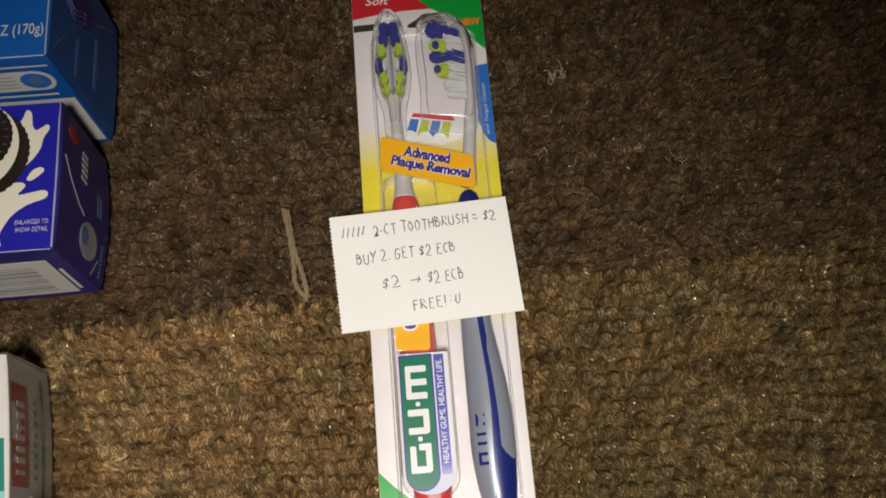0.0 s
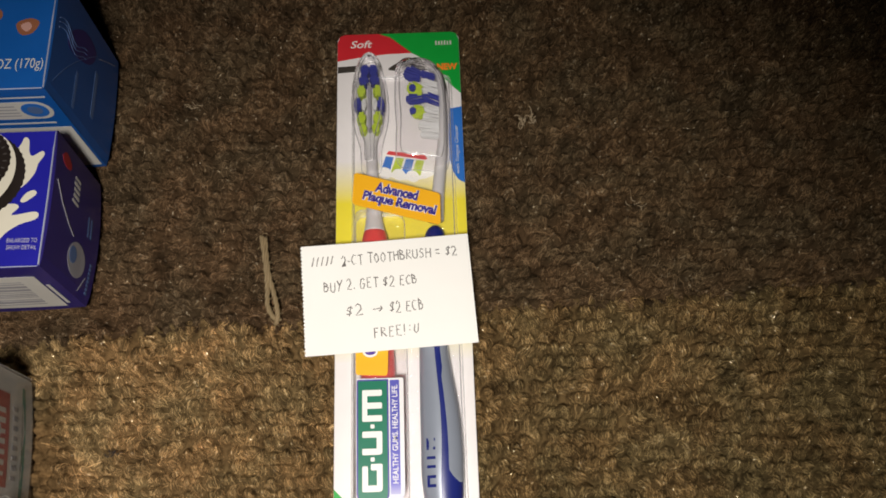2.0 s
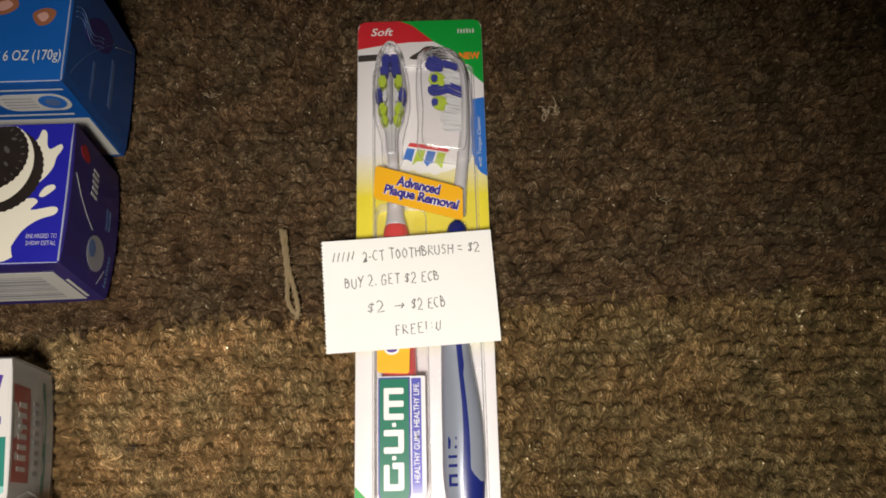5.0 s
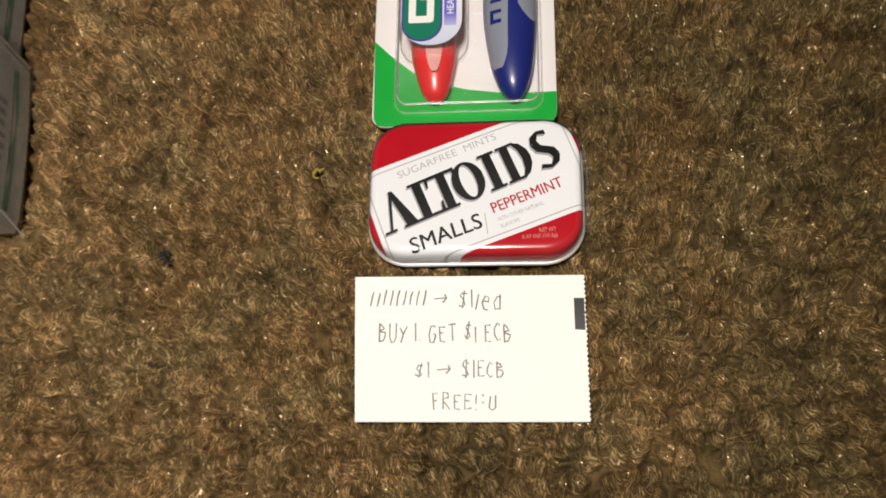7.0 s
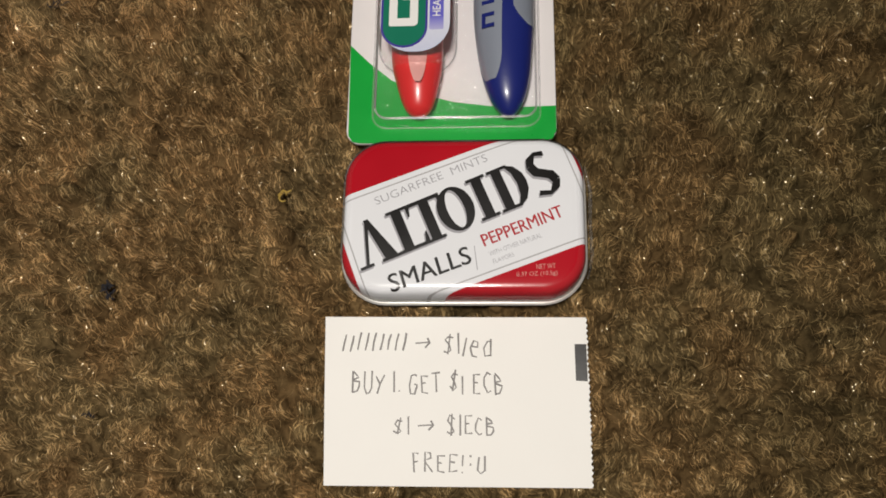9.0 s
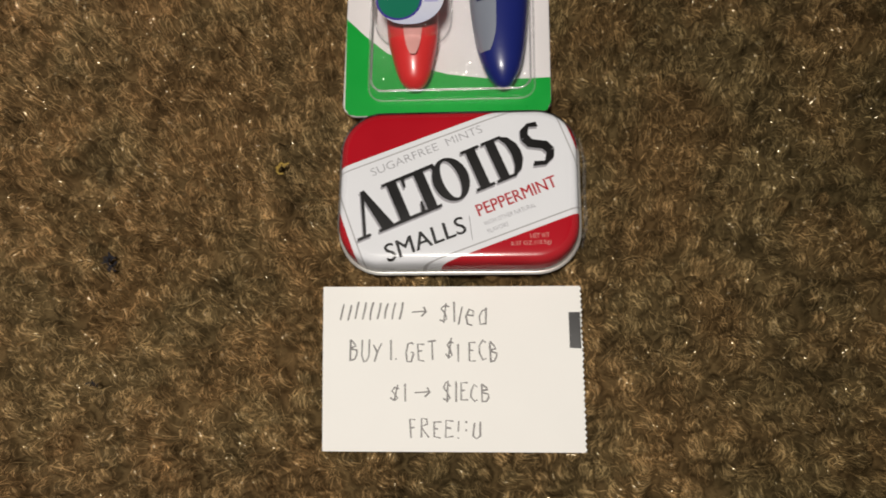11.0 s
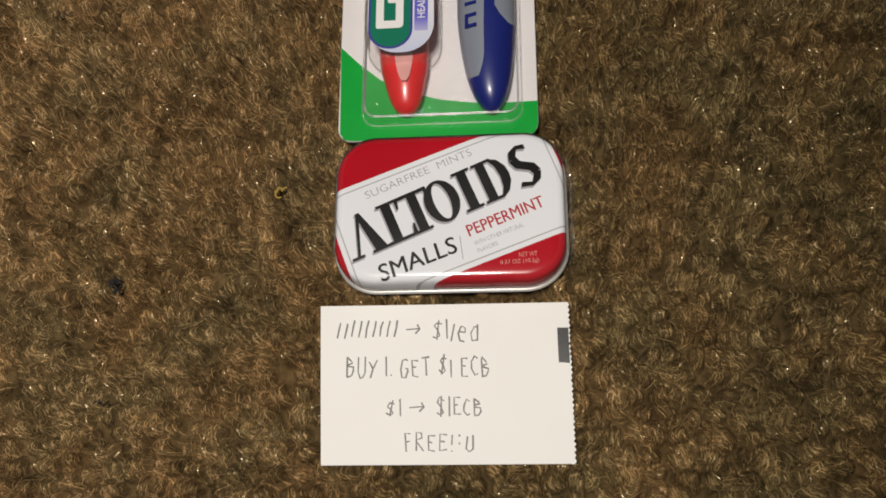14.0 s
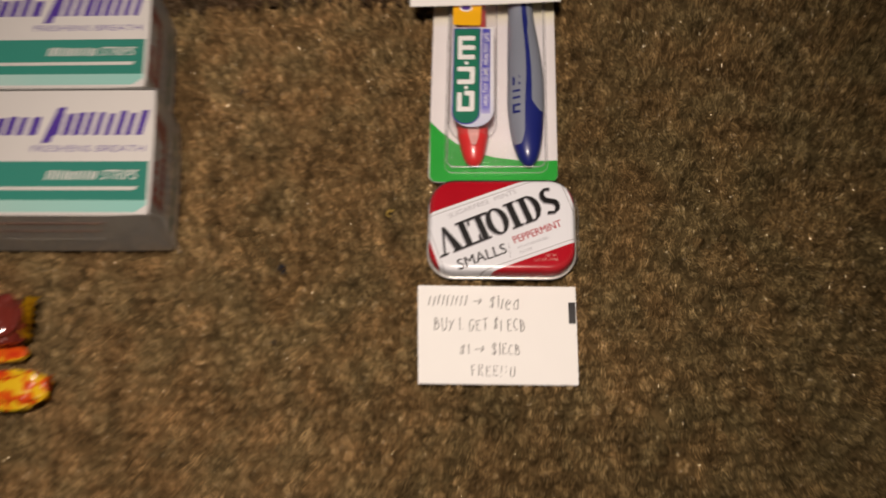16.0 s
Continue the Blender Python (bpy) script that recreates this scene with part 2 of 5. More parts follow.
FOIL_YELLOW = printed("foil_yellow", (0.85, 0.52, 0.02), 0.22, 0.1, coat=0.5)


def flame_foil():
    """Yellow film with orange and red flecks."""
    m, t, s = tree_of("foil_flecked")
    n = noise_node(t, 170.0, 1.0, place(t))
    link(t, ramp_of(t, n.outputs[0], [(0.38, (0.85, 0.52, 0.02)), (0.5, (0.85, 0.50, 0.02)), (0.56, (0.75, 0.12, 0.01)), (0.75, (0.65, 0.04, 0.01))]), s.inputs["Base Color"])
    s.inputs["Roughness"].default_value, s.inputs["Coat Weight"].default_value = 0.25, 0.5
    bump_on(t, s, noise_node(t, 400.0, 2.0, place(t)).outputs[0], 0.4, 0.0006)
    return m


FOIL_FLAME = flame_foil()


def lid_paint():
    """Red enamel with a slanted white band and its grey pinstripes, round the lid's edges too."""
    m, t, s = tree_of("lid_enamel")
    where = place(t)
    split = t.nodes.new("ShaderNodeSeparateXYZ")
    turn = t.nodes.new("ShaderNodeVectorRotate")
    turn.rotation_type = "Z_AXIS"
    turn.inputs["Center"].default_value = (0.00113, 0.06688, 0)
    turn.inputs["Angle"].default_value = radians(-20.7)
    link(t, where, turn.inputs["Vector"])
    link(t, turn.outputs[0], split.inputs[0])

    def inside(lo, hi, socket):
        return math_node(t, "MULTIPLY", math_node(t, "GREATER_THAN", socket, lo), math_node(t, "LESS_THAN", socket, hi))

    u, v = split.outputs[0], split.outputs[1]
    band = math_node(t, "MULTIPLY", inside(-0.03002, 0.03363, u), inside(0.04908, 0.08313, v))
    inner = math_node(t, "MULTIPLY", inside(-0.02868, 0.03228, u), inside(0.05042, 0.08178, v))
    core = math_node(t, "MULTIPLY", inside(-0.02832, 0.03192, u), inside(0.05079, 0.08142, v))
    blotch, fine = noise_node(t, 60.0, 2.0, where), noise_node(t, 1200.0, 2.0, where)
    red = mix_colour(t, blotch.outputs[0], (0.38, 0.006, 0.014), (0.46, 0.010, 0.020))
    white = mix_colour(t, blotch.outputs[0], (0.73, 0.735, 0.765), (0.79, 0.795, 0.825))
    c = mix_colour(t, band, red, white)
    c = mix_colour(t, inner, c, (0.42, 0.41, 0.42))
    c = mix_colour(t, core, c, white)
    link(t, c, s.inputs["Base Color"])
    s.inputs["Roughness"].default_value = 0.22
    s.inputs["Coat Weight"].default_value, s.inputs["Coat Roughness"].default_value = 0.2, 0.06
    s.inputs["Specular IOR Level"].default_value = 0.25
    bump_on(t, s, fine.outputs[0], 0.12, 0.00005)
    return m


LID = lid_paint()


# ---- building helpers; shapes are given in millimetres of the world ----
def thing(name, origin, label, category, group=""):
    ob = new(name)
    ob.empty_display_size = 0.01
    ob.location = Vector(origin) * MM
    ORIGIN[ob.name] = Vector(origin)
    return tagged(ob, label, category, group)


def part(name, bm, material, parent, label="", smooth=False):
    """Links a bmesh, in millimetres of the world, as one mesh object under a thing or a part."""
    off = ORIGIN[parent.name] if parent else Vector((0, 0, 0))
    bmesh.ops.translate(bm, verts=bm.verts, vec=-off)
    bmesh.ops.scale(bm, verts=bm.verts, vec=(MM, MM, MM))
    bmesh.ops.recalc_face_normals(bm, faces=bm.faces)
    me = bpy.data.meshes.new(name)
    bm.to_mesh(me)
    bm.free()
    me.materials.append(material)
    if smooth:
        me.polygons.foreach_set("use_smooth", [True] * len(me.polygons))
    ob = new(name, me)
    ob.parent = parent
    ORIGIN[ob.name] = off
    return tagged(ob, label) if label else ob


def rounded(x0, y0, x1, y1, r, n=6):
    """The outline of a rectangle with round corners; r may be four radii from the lower left one, counter-clockwise."""
    radii = r if isinstance(r, (tuple, list)) else (r,) * 4
    pts = []
    for k, (cx, cy, sx, sy) in enumerate(((x0, y0, 1, 1), (x1, y0, -1, 1), (x1, y1, -1, -1), (x0, y1, 1, -1))):
        q = max(radii[k], 0.01)
        for i in range(n + 1):
            a = radians(180 + 90 * k + 90 * i / n)
            pts.append((cx + sx * q + q * math.cos(a), cy + sy * q + q * math.sin(a)))
    return pts


def ellipse(cx, cy, rx, ry, n=28, turn=0.0):
    c, s = math.cos(radians(turn)), math.sin(radians(turn))
    ring = [(rx * math.cos(2 * math.pi * i / n), ry * math.sin(2 * math.pi * i / n)) for i in range(n)]
    return [(cx + x * c - y * s, cy + x * s + y * c) for x, y in ring]


def curved(points, n=5):
    """A smooth closed outline through a few points."""
    out, k = [], len(points)
    for i in range(k):
        p0, p1, p2, p3 = (Vector(points[(i + j) % k]) for j in (-1, 0, 1, 2))
        for j in range(n):
            f = j / n
            out.append(tuple(0.5 * (2 * p1 + (p2 - p0) * f + (2 * p0 - 5 * p1 + 4 * p2 - p3) * f * f + (3 * p1 - p0 - 3 * p2 + p3) * f ** 3)))
    return out


def inset(outline, d):
    """The outline moved inwards by d."""
    k, out = len(outline), []
    for i in range(k):
        a, b = Vector(outline[i - 1]), Vector(outline[(i + 1) % k])
        e = (b - a).normalized()
        out.append((outline[i][0] - e.y * d, outline[i][1] + e.x * d))
    return out


def rings(levels, cap_low=True, cap_high=True):
    """A skin over rings of equal length: each level is (outline, z)."""
    bm = bmesh.new()
    rows = [[bm.verts.new((x, y, z)) for x, y in outline] for outline, z in levels]
    k = len(rows[0])
    for a, b in zip(rows, rows[1:]):
        for i in range(k):
            bm.faces.new((a[i], a[(i + 1) % k], b[(i + 1) % k], b[i]))
    if cap_low:
        bm.faces.new(rows[0][::-1])
    if cap_high:
        bm.faces.new(rows[-1])
    return bm


def slab(outline, z0, z1, edge=0.0):
    """A plate of that outline, its upper edge rounded off."""
    if edge <= 0:
        return rings([(outline, z0), (outline, z1)])
    steps = [(inset(outline, edge * (1 - math.cos(a))), z1 - edge + edge * math.sin(a)) for a in (0.0, 0.5, 1.0, math.pi / 2)]
    return rings([(outline, z0)] + steps)


def join(*bms):
    """Several meshes as one."""
    out = bmesh.new()
    for bm in bms:
        me = bpy.data.meshes.new("piece")
        bm.to_mesh(me)
        bm.free()
        out.from_mesh(me)
        bpy.data.meshes.remove(me)
    return out


def mapped(outline, lay, thick=0.06):
    """A thin printed shape laid on any surface: lay(x, y, lift) gives the place."""
    bm = bmesh.new()
    low = [bm.verts.new(lay(x, y, 0.0)) for x, y in outline]
    high = [bm.verts.new(lay(x, y, thick)) for x, y in outline]
    k = len(outline)
    for i in range(k):
        bm.faces.new((low[i], low[(i + 1) % k], high[(i + 1) % k], high[i]))
    bm.faces.new(high)
    bm.faces.new(low[::-1])
    return bm


def letters(text, lay, x, y, width, height, turn=0.0, shear=0.0, weight=0.0, lift=0.05):
    """Words in the built-in font as a bmesh, their box filling width by height with the lower left corner at x, y."""
    data = bpy.data.curves.new("words", "FONT")
    data.body, data.shear, data.offset, data.resolution_u = text, shear, weight, 3
    ob = bpy.data.objects.new("words", data)
    me = bpy.data.meshes.new_from_object(ob)
    bm = bmesh.new()
    bm.from_mesh(me)
    bpy.data.objects.remove(ob)
    bpy.data.meshes.remove(me)
    bpy.data.curves.remove(data)
    xs, ys = [v.co.x for v in bm.verts], [v.co.y for v in bm.verts]
    x0, y0, w, h = min(xs), min(ys), max(xs) - min(xs), max(ys) - min(ys)
    c, s = math.cos(radians(turn)), math.sin(radians(turn))
    for v in bm.verts:
        a, b = (v.co.x - x0) / w * width, (v.co.y - y0) / h * height
        v.co = lay(x + a * c - b * s, y + a * s + b * c, lift)
    return bm


def bar_list(lay, x, y, width, height, count, turn=0.0, fill=0.6, lift=0.05, lean=0.0, seed=1):
    """Upright plain strokes in a row, in place of a word."""
    rnd = random.Random(seed)
    c, s = math.cos(radians(turn)), math.sin(radians(turn))
    out = []
    for i in range(count):
        a0, w = i * width / count, width / count * fill * rnd.uniform(0.8, 1.1)
        h = height * rnd.uniform(0.85, 1.0)
        quad = [(a0, 0), (a0 + w, 0), (a0 + w + lean * h, h), (a0 + lean * h, h)]
        out.append(mapped([(x + a * c - b * s, y + a * s + b * c) for a, b in quad], lay, lift))
    return out


def pieces_of(name, meshes, material, parent):
    """Each mesh as a part of its own."""
    for bm in meshes:
        part(name, bm, material, parent)


def level(z):
    return lambda x, y, lift: (x, y, z + lift)


def tube(points, radius, sides=6):
    """A round strand through points; radius is a number or one for each point."""
    bm = bmesh.new()
    pts = [Vector(p) for p in points]
    radii = radius if isinstance(radius, (list, tuple)) else [radius] * len(pts)
    rows = []
    for i, p in enumerate(pts):
        d = (pts[min(i + 1, len(pts) - 1)] - pts[max(i - 1, 0)]).normalized()
        a = d.cross(Vector((0.21, 0.13, 0.97))).normalized()
        b = d.cross(a)
        rows.append([bm.verts.new(p + radii[i] * (a * math.cos(2 * math.pi * j / sides) + b * math.sin(2 * math.pi * j / sides))) for j in range(sides)])
    for r0, r1 in zip(rows, rows[1:]):
        for j in range(sides):
            bm.faces.new((r0[j], r0[(j + 1) % sides], r1[(j + 1) % sides], r1[j]))
    bm.faces.new(rows[0][::-1])
    bm.faces.new(rows[-1])
    return bm


def handle(stations, low=0.0, high=2 * math.pi, puff=0.0, sides=20):
    """A toothbrush handle along y: stations of (y, middle x, middle z, half width, half height). With an angle range it is a pad on that side (0: right, 90: up)."""
    bm, rows = bmesh.new(), []
    full = high - low > 6.2
    for st in stations:
        y, cx, cz, a, b = st[:5]
        lo, hi = (st[5], st[6]) if len(st) > 5 else (low, high)
        k = sides if full else sides + 1
        rows.append([bm.verts.new((cx + (a + puff) * math.cos(lo + (hi - lo) * j / sides), y, cz + (b + puff) * math.sin(lo + (hi - lo) * j / sides))) for j in range(k)])
    for r0, r1 in zip(rows, rows[1:]):
        for j in range(len(r0) if full else len(r0) - 1):
            bm.faces.new((r0[j], r0[(j + 1) % len(r0)], r1[(j + 1) % len(r0)], r1[j]))
    if full:
        bm.faces.new(rows[0][::-1])
        bm.faces.new(rows[-1])
    return bm


def eased(stations, n=6):
    """More stations between the given ones, gliding."""
    out, k = [], len(stations)
    for i in range(k - 1):
        p0, p1, p2, p3 = (np.array(stations[min(max(i + j, 0), k - 1)], float) for j in (-1, 0, 1, 2))
        for j in range(n):
            f = j / n
            out.append(tuple(0.5 * (2 * p1 + (p2 - p0) * f + (2 * p0 - 5 * p1 + 4 * p2 - p3) * f * f + (3 * p1 - p0 - 3 * p2 + p3) * f ** 3)))
    return out + [tuple(stations[-1])]


# ---- room ----
HALF = 1500.0
floor = tagged(part("floor", slab([(-HALF, -HALF), (HALF, -HALF), (HALF, HALF), (-HALF, HALF)], -30, -8.5), BACKING, None),
               "brown woven carpet backing under loop pile", "floor", kind="structure")
for name, box in (("wall_north", (-HALF, HALF, HALF, HALF + 100)), ("wall_south", (-HALF, -HALF - 100, HALF, -HALF)),
                  ("wall_east", (HALF, -HALF - 100, HALF + 100, HALF + 100)), ("wall_west", (-HALF - 100, -HALF - 100, -HALF, HALF + 100))):
    x0, y0, x1, y1 = box
    tagged(part(name, slab([(x0, y0), (x1, y0), (x1, y1), (x0, y1)], -30, 2400), WALL, None), "plain off-white painted room wall", "wall", kind="structure")
tagged(part("ceiling", slab([(-HALF, -HALF), (HALF, -HALF), (HALF, HALF), (-HALF, HALF)], 2400, 2500), WALL, None), "plain off-white painted ceiling", "ceiling", kind="structure")

# the pile: x0, y0, x1, y1 of the piece with every loop built
X0, Y0, X1, Y1 = -264.0, -72.0, 234.0, 364.0
SOLID = [(-300, 205, -141, 260), (-300, 272, -141, 318), (-330, 58, -147, 164)]
PRESSED = [(-34, 88, 28, 332), (-31, 41, 34, 87), (-36, -2, 34, 44)]


def rest_of_carpet(name, outline, material):
    return tagged(part(name, slab(outline, -8.4, -1.2), material, floor), kind="stuff")


class Pile:
    """Plump, crowded tufts of looped yarn: where each stands, how it is turned, and the height of the pile over any point."""

    def __init__(self, dark, seed):
        rng = np.random.default_rng(seed)
        self.dark = dark
        self.px, self.py = (5.6, 4.9) if dark else (5.9, 5.3)
        self.cols, self.rows = int((X1 - X0) / self.px) + 8, int((Y1 - Y0) / self.py) + 8
        shape = (self.rows, self.cols)
        brick = (np.arange(self.rows) % 2)[:, None] * 0.5
        drift = 0.35 * np.sin(np.arange(self.cols) * 0.21)[None] + 0.25 * np.sin(np.arange(self.cols) * 0.57 + 1.3)[None]
        self.x = X0 + (np.arange(self.cols)[None] - 3 + brick + rng.normal(0, 0.24, shape)) * self.px
        self.y = Y0 + (np.arange(self.rows)[:, None] - 3 + drift + rng.normal(0, 0.15 if dark else 0.10, shape)) * self.py
        self.turn = rng.normal(0.10, 0.40, shape) if dark else rng.normal(1.85, 0.42, shape)
        self.long = rng.uniform(0.50, 0.72, shape) * (7.2 if dark else 6.0)
        self.wide = rng.uniform(0.46, 0.66, shape) * (5.2 if dark else 5.8)
        self.lift = (rng.uniform(0.66, 0.96, shape) if dark else rng.uniform(0.55, 1.06, shape))
        self.bend = rng.normal(0.05, 0.12, shape)
        self.floor = rng.uniform(0.30, 0.75, shape) if dark else rng.uniform(0.12, 0.5, shape)
        self.ridge = rng.uniform(2.6, 3.8, shape)

    def height(self, x, y):
        ci = ((x - X0) / self.px).astype(int) + 3
        cj = ((y - Y0) / self.py).astype(int) + 3
        near, second, best = np.full_like(x, 9.0), np.full_like(x, 9.0), np.zeros_like(x)
        for dj in (-2, -1, 0, 1, 2):
            for di in (-2, -1, 0, 1, 2):
                i, j = np.clip(ci + di, 0, self.cols - 1), np.clip(cj + dj, 0, self.rows - 1)
                dx, dy = x - self.x[j, i], y - self.y[j, i]
                cs, sn = np.cos(self.turn[j, i]), np.sin(self.turn[j, i])
                u, v = dx * cs + dy * sn, dy * cs - dx * sn
                v = v + self.bend[j, i] * u * u
                d = np.sqrt((u / self.long[j, i]) ** 2 + (v / self.wide[j, i]) ** 2)
                dome = self.lift[j, i] * np.sqrt(np.clip(1 - 0.78 * d * d, 0.04, 1)) * (0.91 + 0.09 * np.cos(v * self.ridge[j, i]))
                closer = d < near
                second = np.where(closer, near, np.minimum(second, d))
                best = np.where(closer, dome, best)
                floor_here = self.floor[j, i] if (di, dj) == (-2, -2) else np.where(closer, self.floor[j, i], floor_here)
                near = np.where(closer, d, near)
        edge = np.clip((second - near) / 0.55, 0, 1) ** 0.85
        best = best * (floor_here + (1 - floor_here) * edge)
        # soft hollows between the woven rows
        depth = 0.20
        best = best * (1 - depth + depth * np.abs(np.sin(math.pi * ((y - Y0) / self.py + 0.5 - 0.35 * np.sin((x - X0) / self.px * 0.21) - 0.25 * np.sin((x - X0) / self.px * 0.57 + 1.3)))))
        z = np.where(self.dark, -8.2 + 7.7 * best, -8.3 + 8.3 * best)
        for a, b, c, d in PRESSED:
            z = np.where((x > a) & (x < c) & (y > b) & (y < d), np.minimum(z, -2.2), z)
        return z


def seam_line(x):
    """Where the tan piece of carpet ends against the brown one."""
    return 193.2 + 0.035 * x + 1.2 * np.sin(x * 0.045) + 0.6 * np.sin(x * 0.13)


def tuft_ground(name, pile, seed):
    """The body of the pile: one sheet of close, rounded tufts with deep creases between, coloured dark as crease shade.
    """
    rng = np.random.default_rng(seed)
    dark = pile.dark
    step = 0.85 if dark else 0.72
    y0, y1 = (180.0, Y1) if dark else (Y0, 206.0)
    gx, gy = np.meshgrid(np.arange(X0, X1 + step, step), np.arange(y0, y1 + step, step))
    gx = gx + rng.normal(0, 0.12, gx.shape)
    gy = gy + rng.normal(0, 0.12, gy.shape)
    z = pile.height(gx, gy) + rng.normal(0, 0.10, gx.shape)
    ragged = seam_line(gx) + 1.5 * np.sin(gx * 0.9)
    mine = gy > ragged - 2 if dark else gy <= ragged
    index = np.arange(gx.size).reshape(gx.shape)
    quads = np.stack([index[:-1, :-1], index[:-1, 1:], index[1:, 1:], index[1:, :-1]], -1)[mine[:-1, :-1]]
    used, flat = np.unique(quads, return_inverse=True)
    points = np.stack([gx.ravel(), gy.ravel(), z.ravel()], -1)[used] * MM
    me = bpy.data.meshes.new(name)
    fill_mesh(me, points, flat.reshape(-1, 4))
    me.materials.append(BROWN_CREASE_SHADE if dark else TAN_CREASE_SHADE)
    return tagged(new(name, me), "dark brown low loop-pile carpet tufts in rows" if dark else "tan loop-pile carpet of plump, worn tufts", "carpet", kind="stuff")


def tuft_fibres(name, pile, each, seed):
    """The curled yarn fibres that lie over every tuft."""
    rng = np.random.default_rng(seed)
    dark = pile.dark
    line = seam_line(pile.x)
    keep = (pile.y > line) if dark else (pile.y <= line)
    keep &= (pile.x > X0 - 2) & (pile.x < X1 + 2) & (pile.y > Y0 - 2) & (pile.y < Y1 + 2)
    for a, b, c, d in SOLID:
        keep &= ~((pile.x > a) & (pile.x < c) & (pile.y > b) & (pile.y < d))
    for a, b, c, d in PRESSED:
        keep &= ~((pile.x > a + 5) & (pile.x < c - 5) & (pile.y > b + 5) & (pile.y < d - 5))
    grow = lambda values: np.repeat(values[keep], each)
    cx, cy, turn, bend = grow(pile.x), grow(pile.y), grow(pile.turn), grow(pile.bend)
    long, wide = grow(pile.long), grow(pile.wide)
    n, steps = len(cx), 5
    v0 = rng.uniform(-0.95, 0.95, n) * wide
    start = rng.uniform(-1.05, 0.35, n)
    reach = rng.uniform(0.3, 0.85, n) if not dark else rng.uniform(0.3, 0.9, n)
    turn = turn + (rng.normal(0.3, 0.7, n) if dark else rng.normal(0, 0.25, n))
    own_bend = bend + rng.normal(0, 0.07, n)
    rise = np.abs(rng.normal(0.0, 0.5 if dark else 0.22, n)) + 0.04
    thick = rng.uniform(0.06, 0.15, n) if not dark else rng.uniform(0.10, 0.22, n)
    verts = np.empty((n, steps, 2, 3))
    for k in range(steps):
        f = k / (steps - 1)
        u = (start + reach * f) * long
        v = v0 - own_bend * u * u + rng.normal(0, 0.10, n)
        slope = -2 * own_bend * u
        cs, sn = np.cos(turn), np.sin(turn)
        x, y = cx + u * cs - v * sn, cy + u * sn + v * cs
        z = pile.height(x, y) + rise * math.sin(f * math.pi) + rng.normal(0.06, 0.06, n)
        dirx, diry = cs - slope * sn, sn + slope * cs
        size = np.sqrt(dirx ** 2 + diry ** 2)
        ax, ay = -diry / size, dirx / size
        tilt = np.clip((pile.height(x + 0.5 * ax, y + 0.5 * ay) - pile.height(x - 0.5 * ax, y - 0.5 * ay)), -2.2, 2.2) + rng.normal(0, 0.22, n)
        side = np.stack([ax, ay, tilt], -1) * (thick * (0.45 + 0.55 * math.sin(f * math.pi)) / np.sqrt(1 + tilt ** 2))[:, None]
        at = np.stack([x, y, z], -1)
        verts[:, k, 0], verts[:, k, 1] = at - side, at + side
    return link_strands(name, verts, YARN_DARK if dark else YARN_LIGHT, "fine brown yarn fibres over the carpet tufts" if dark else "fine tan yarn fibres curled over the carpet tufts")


def fill_mesh(me, points, faces):
    """Points in metres and four-cornered faces into an empty mesh, smooth."""
    me.vertices.add(len(points))
    me.vertices.foreach_set("co", points.reshape(-1).astype(np.float32))
    me.loops.add(faces.size)
    me.loops.foreach_set("vertex_index", faces.ravel().astype(np.int32))
    me.polygons.add(len(faces))
    me.polygons.foreach_set("loop_start", np.arange(0, faces.size, 4, dtype=np.int32))
    me.polygons.foreach_set("use_smooth", np.ones(len(faces), bool))
    me.update(calc_edges=True)


def link_strands(name, verts, material, label):
    """One mesh of many thin strands: verts by strand, step and side, in millimetres."""
    n, steps, sides, _ = verts.shape
    k, j = np.meshgrid(np.arange(steps - 1), np.arange(sides if sides > 2 else 1), indexing="ij")
    a = k * sides + j
    b = k * sides + (j + 1) % sides
    quad = np.stack([a, b, b + sides, a + sides], -1).reshape(-1, 4)
    faces = (quad[None] + (np.arange(n) * steps * sides)[:, None, None]).reshape(-1, 4)
    me = bpy.data.meshes.new(name)
    fill_mesh(me, verts.reshape(-1, 3) * MM, faces)
    me.materials.append(material)
    return tagged(new(name, me), label, "carpet", kind="stuff")


def stray_fibres(name, dark, count, seed):
    """Single fine fibres standing out of the pile."""
    rng = np.random.default_rng(seed)
    x, y = rng.uniform(X0, X1, count), rng.uniform(Y0, Y1, count)
    edge = 193.2 + 0.035 * x
    keep = (y > edge + 3) if dark else (y < edge - 2)
    for a, b, c, d in SOLID + PRESSED:
        keep &= ~((x > a - 3) & (x < c + 3) & (y > b - 3) & (y < d + 3))
    x, y = x[keep], y[keep]
    n, steps, sides = len(x), 5, 3
    phi, bend, length = rng.uniform(0, 6.28, n), rng.normal(0, 2.4, n), rng.uniform(2.5, 6.5, n)
    verts = np.empty((n, steps, sides, 3))
    top = -2.2 if dark else -0.8
    for k in range(steps):
        f = k / (steps - 1)
        a = phi + bend * f
        cx, cy = x + np.cos(a) * length * f, y + np.sin(a) * length * f
        cz = top + 1.3 * math.sin(f * math.pi) + 0 * x
        for j in range(sides):
            t = 2 * math.pi * j / sides
            verts[:, k, j] = np.stack([cx - np.sin(a) * 0.07 * math.cos(t), cy + np.cos(a) * 0.07 * math.cos(t), cz + 0.07 * math.sin(t)], -1)
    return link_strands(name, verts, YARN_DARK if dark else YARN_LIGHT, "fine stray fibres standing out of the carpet")


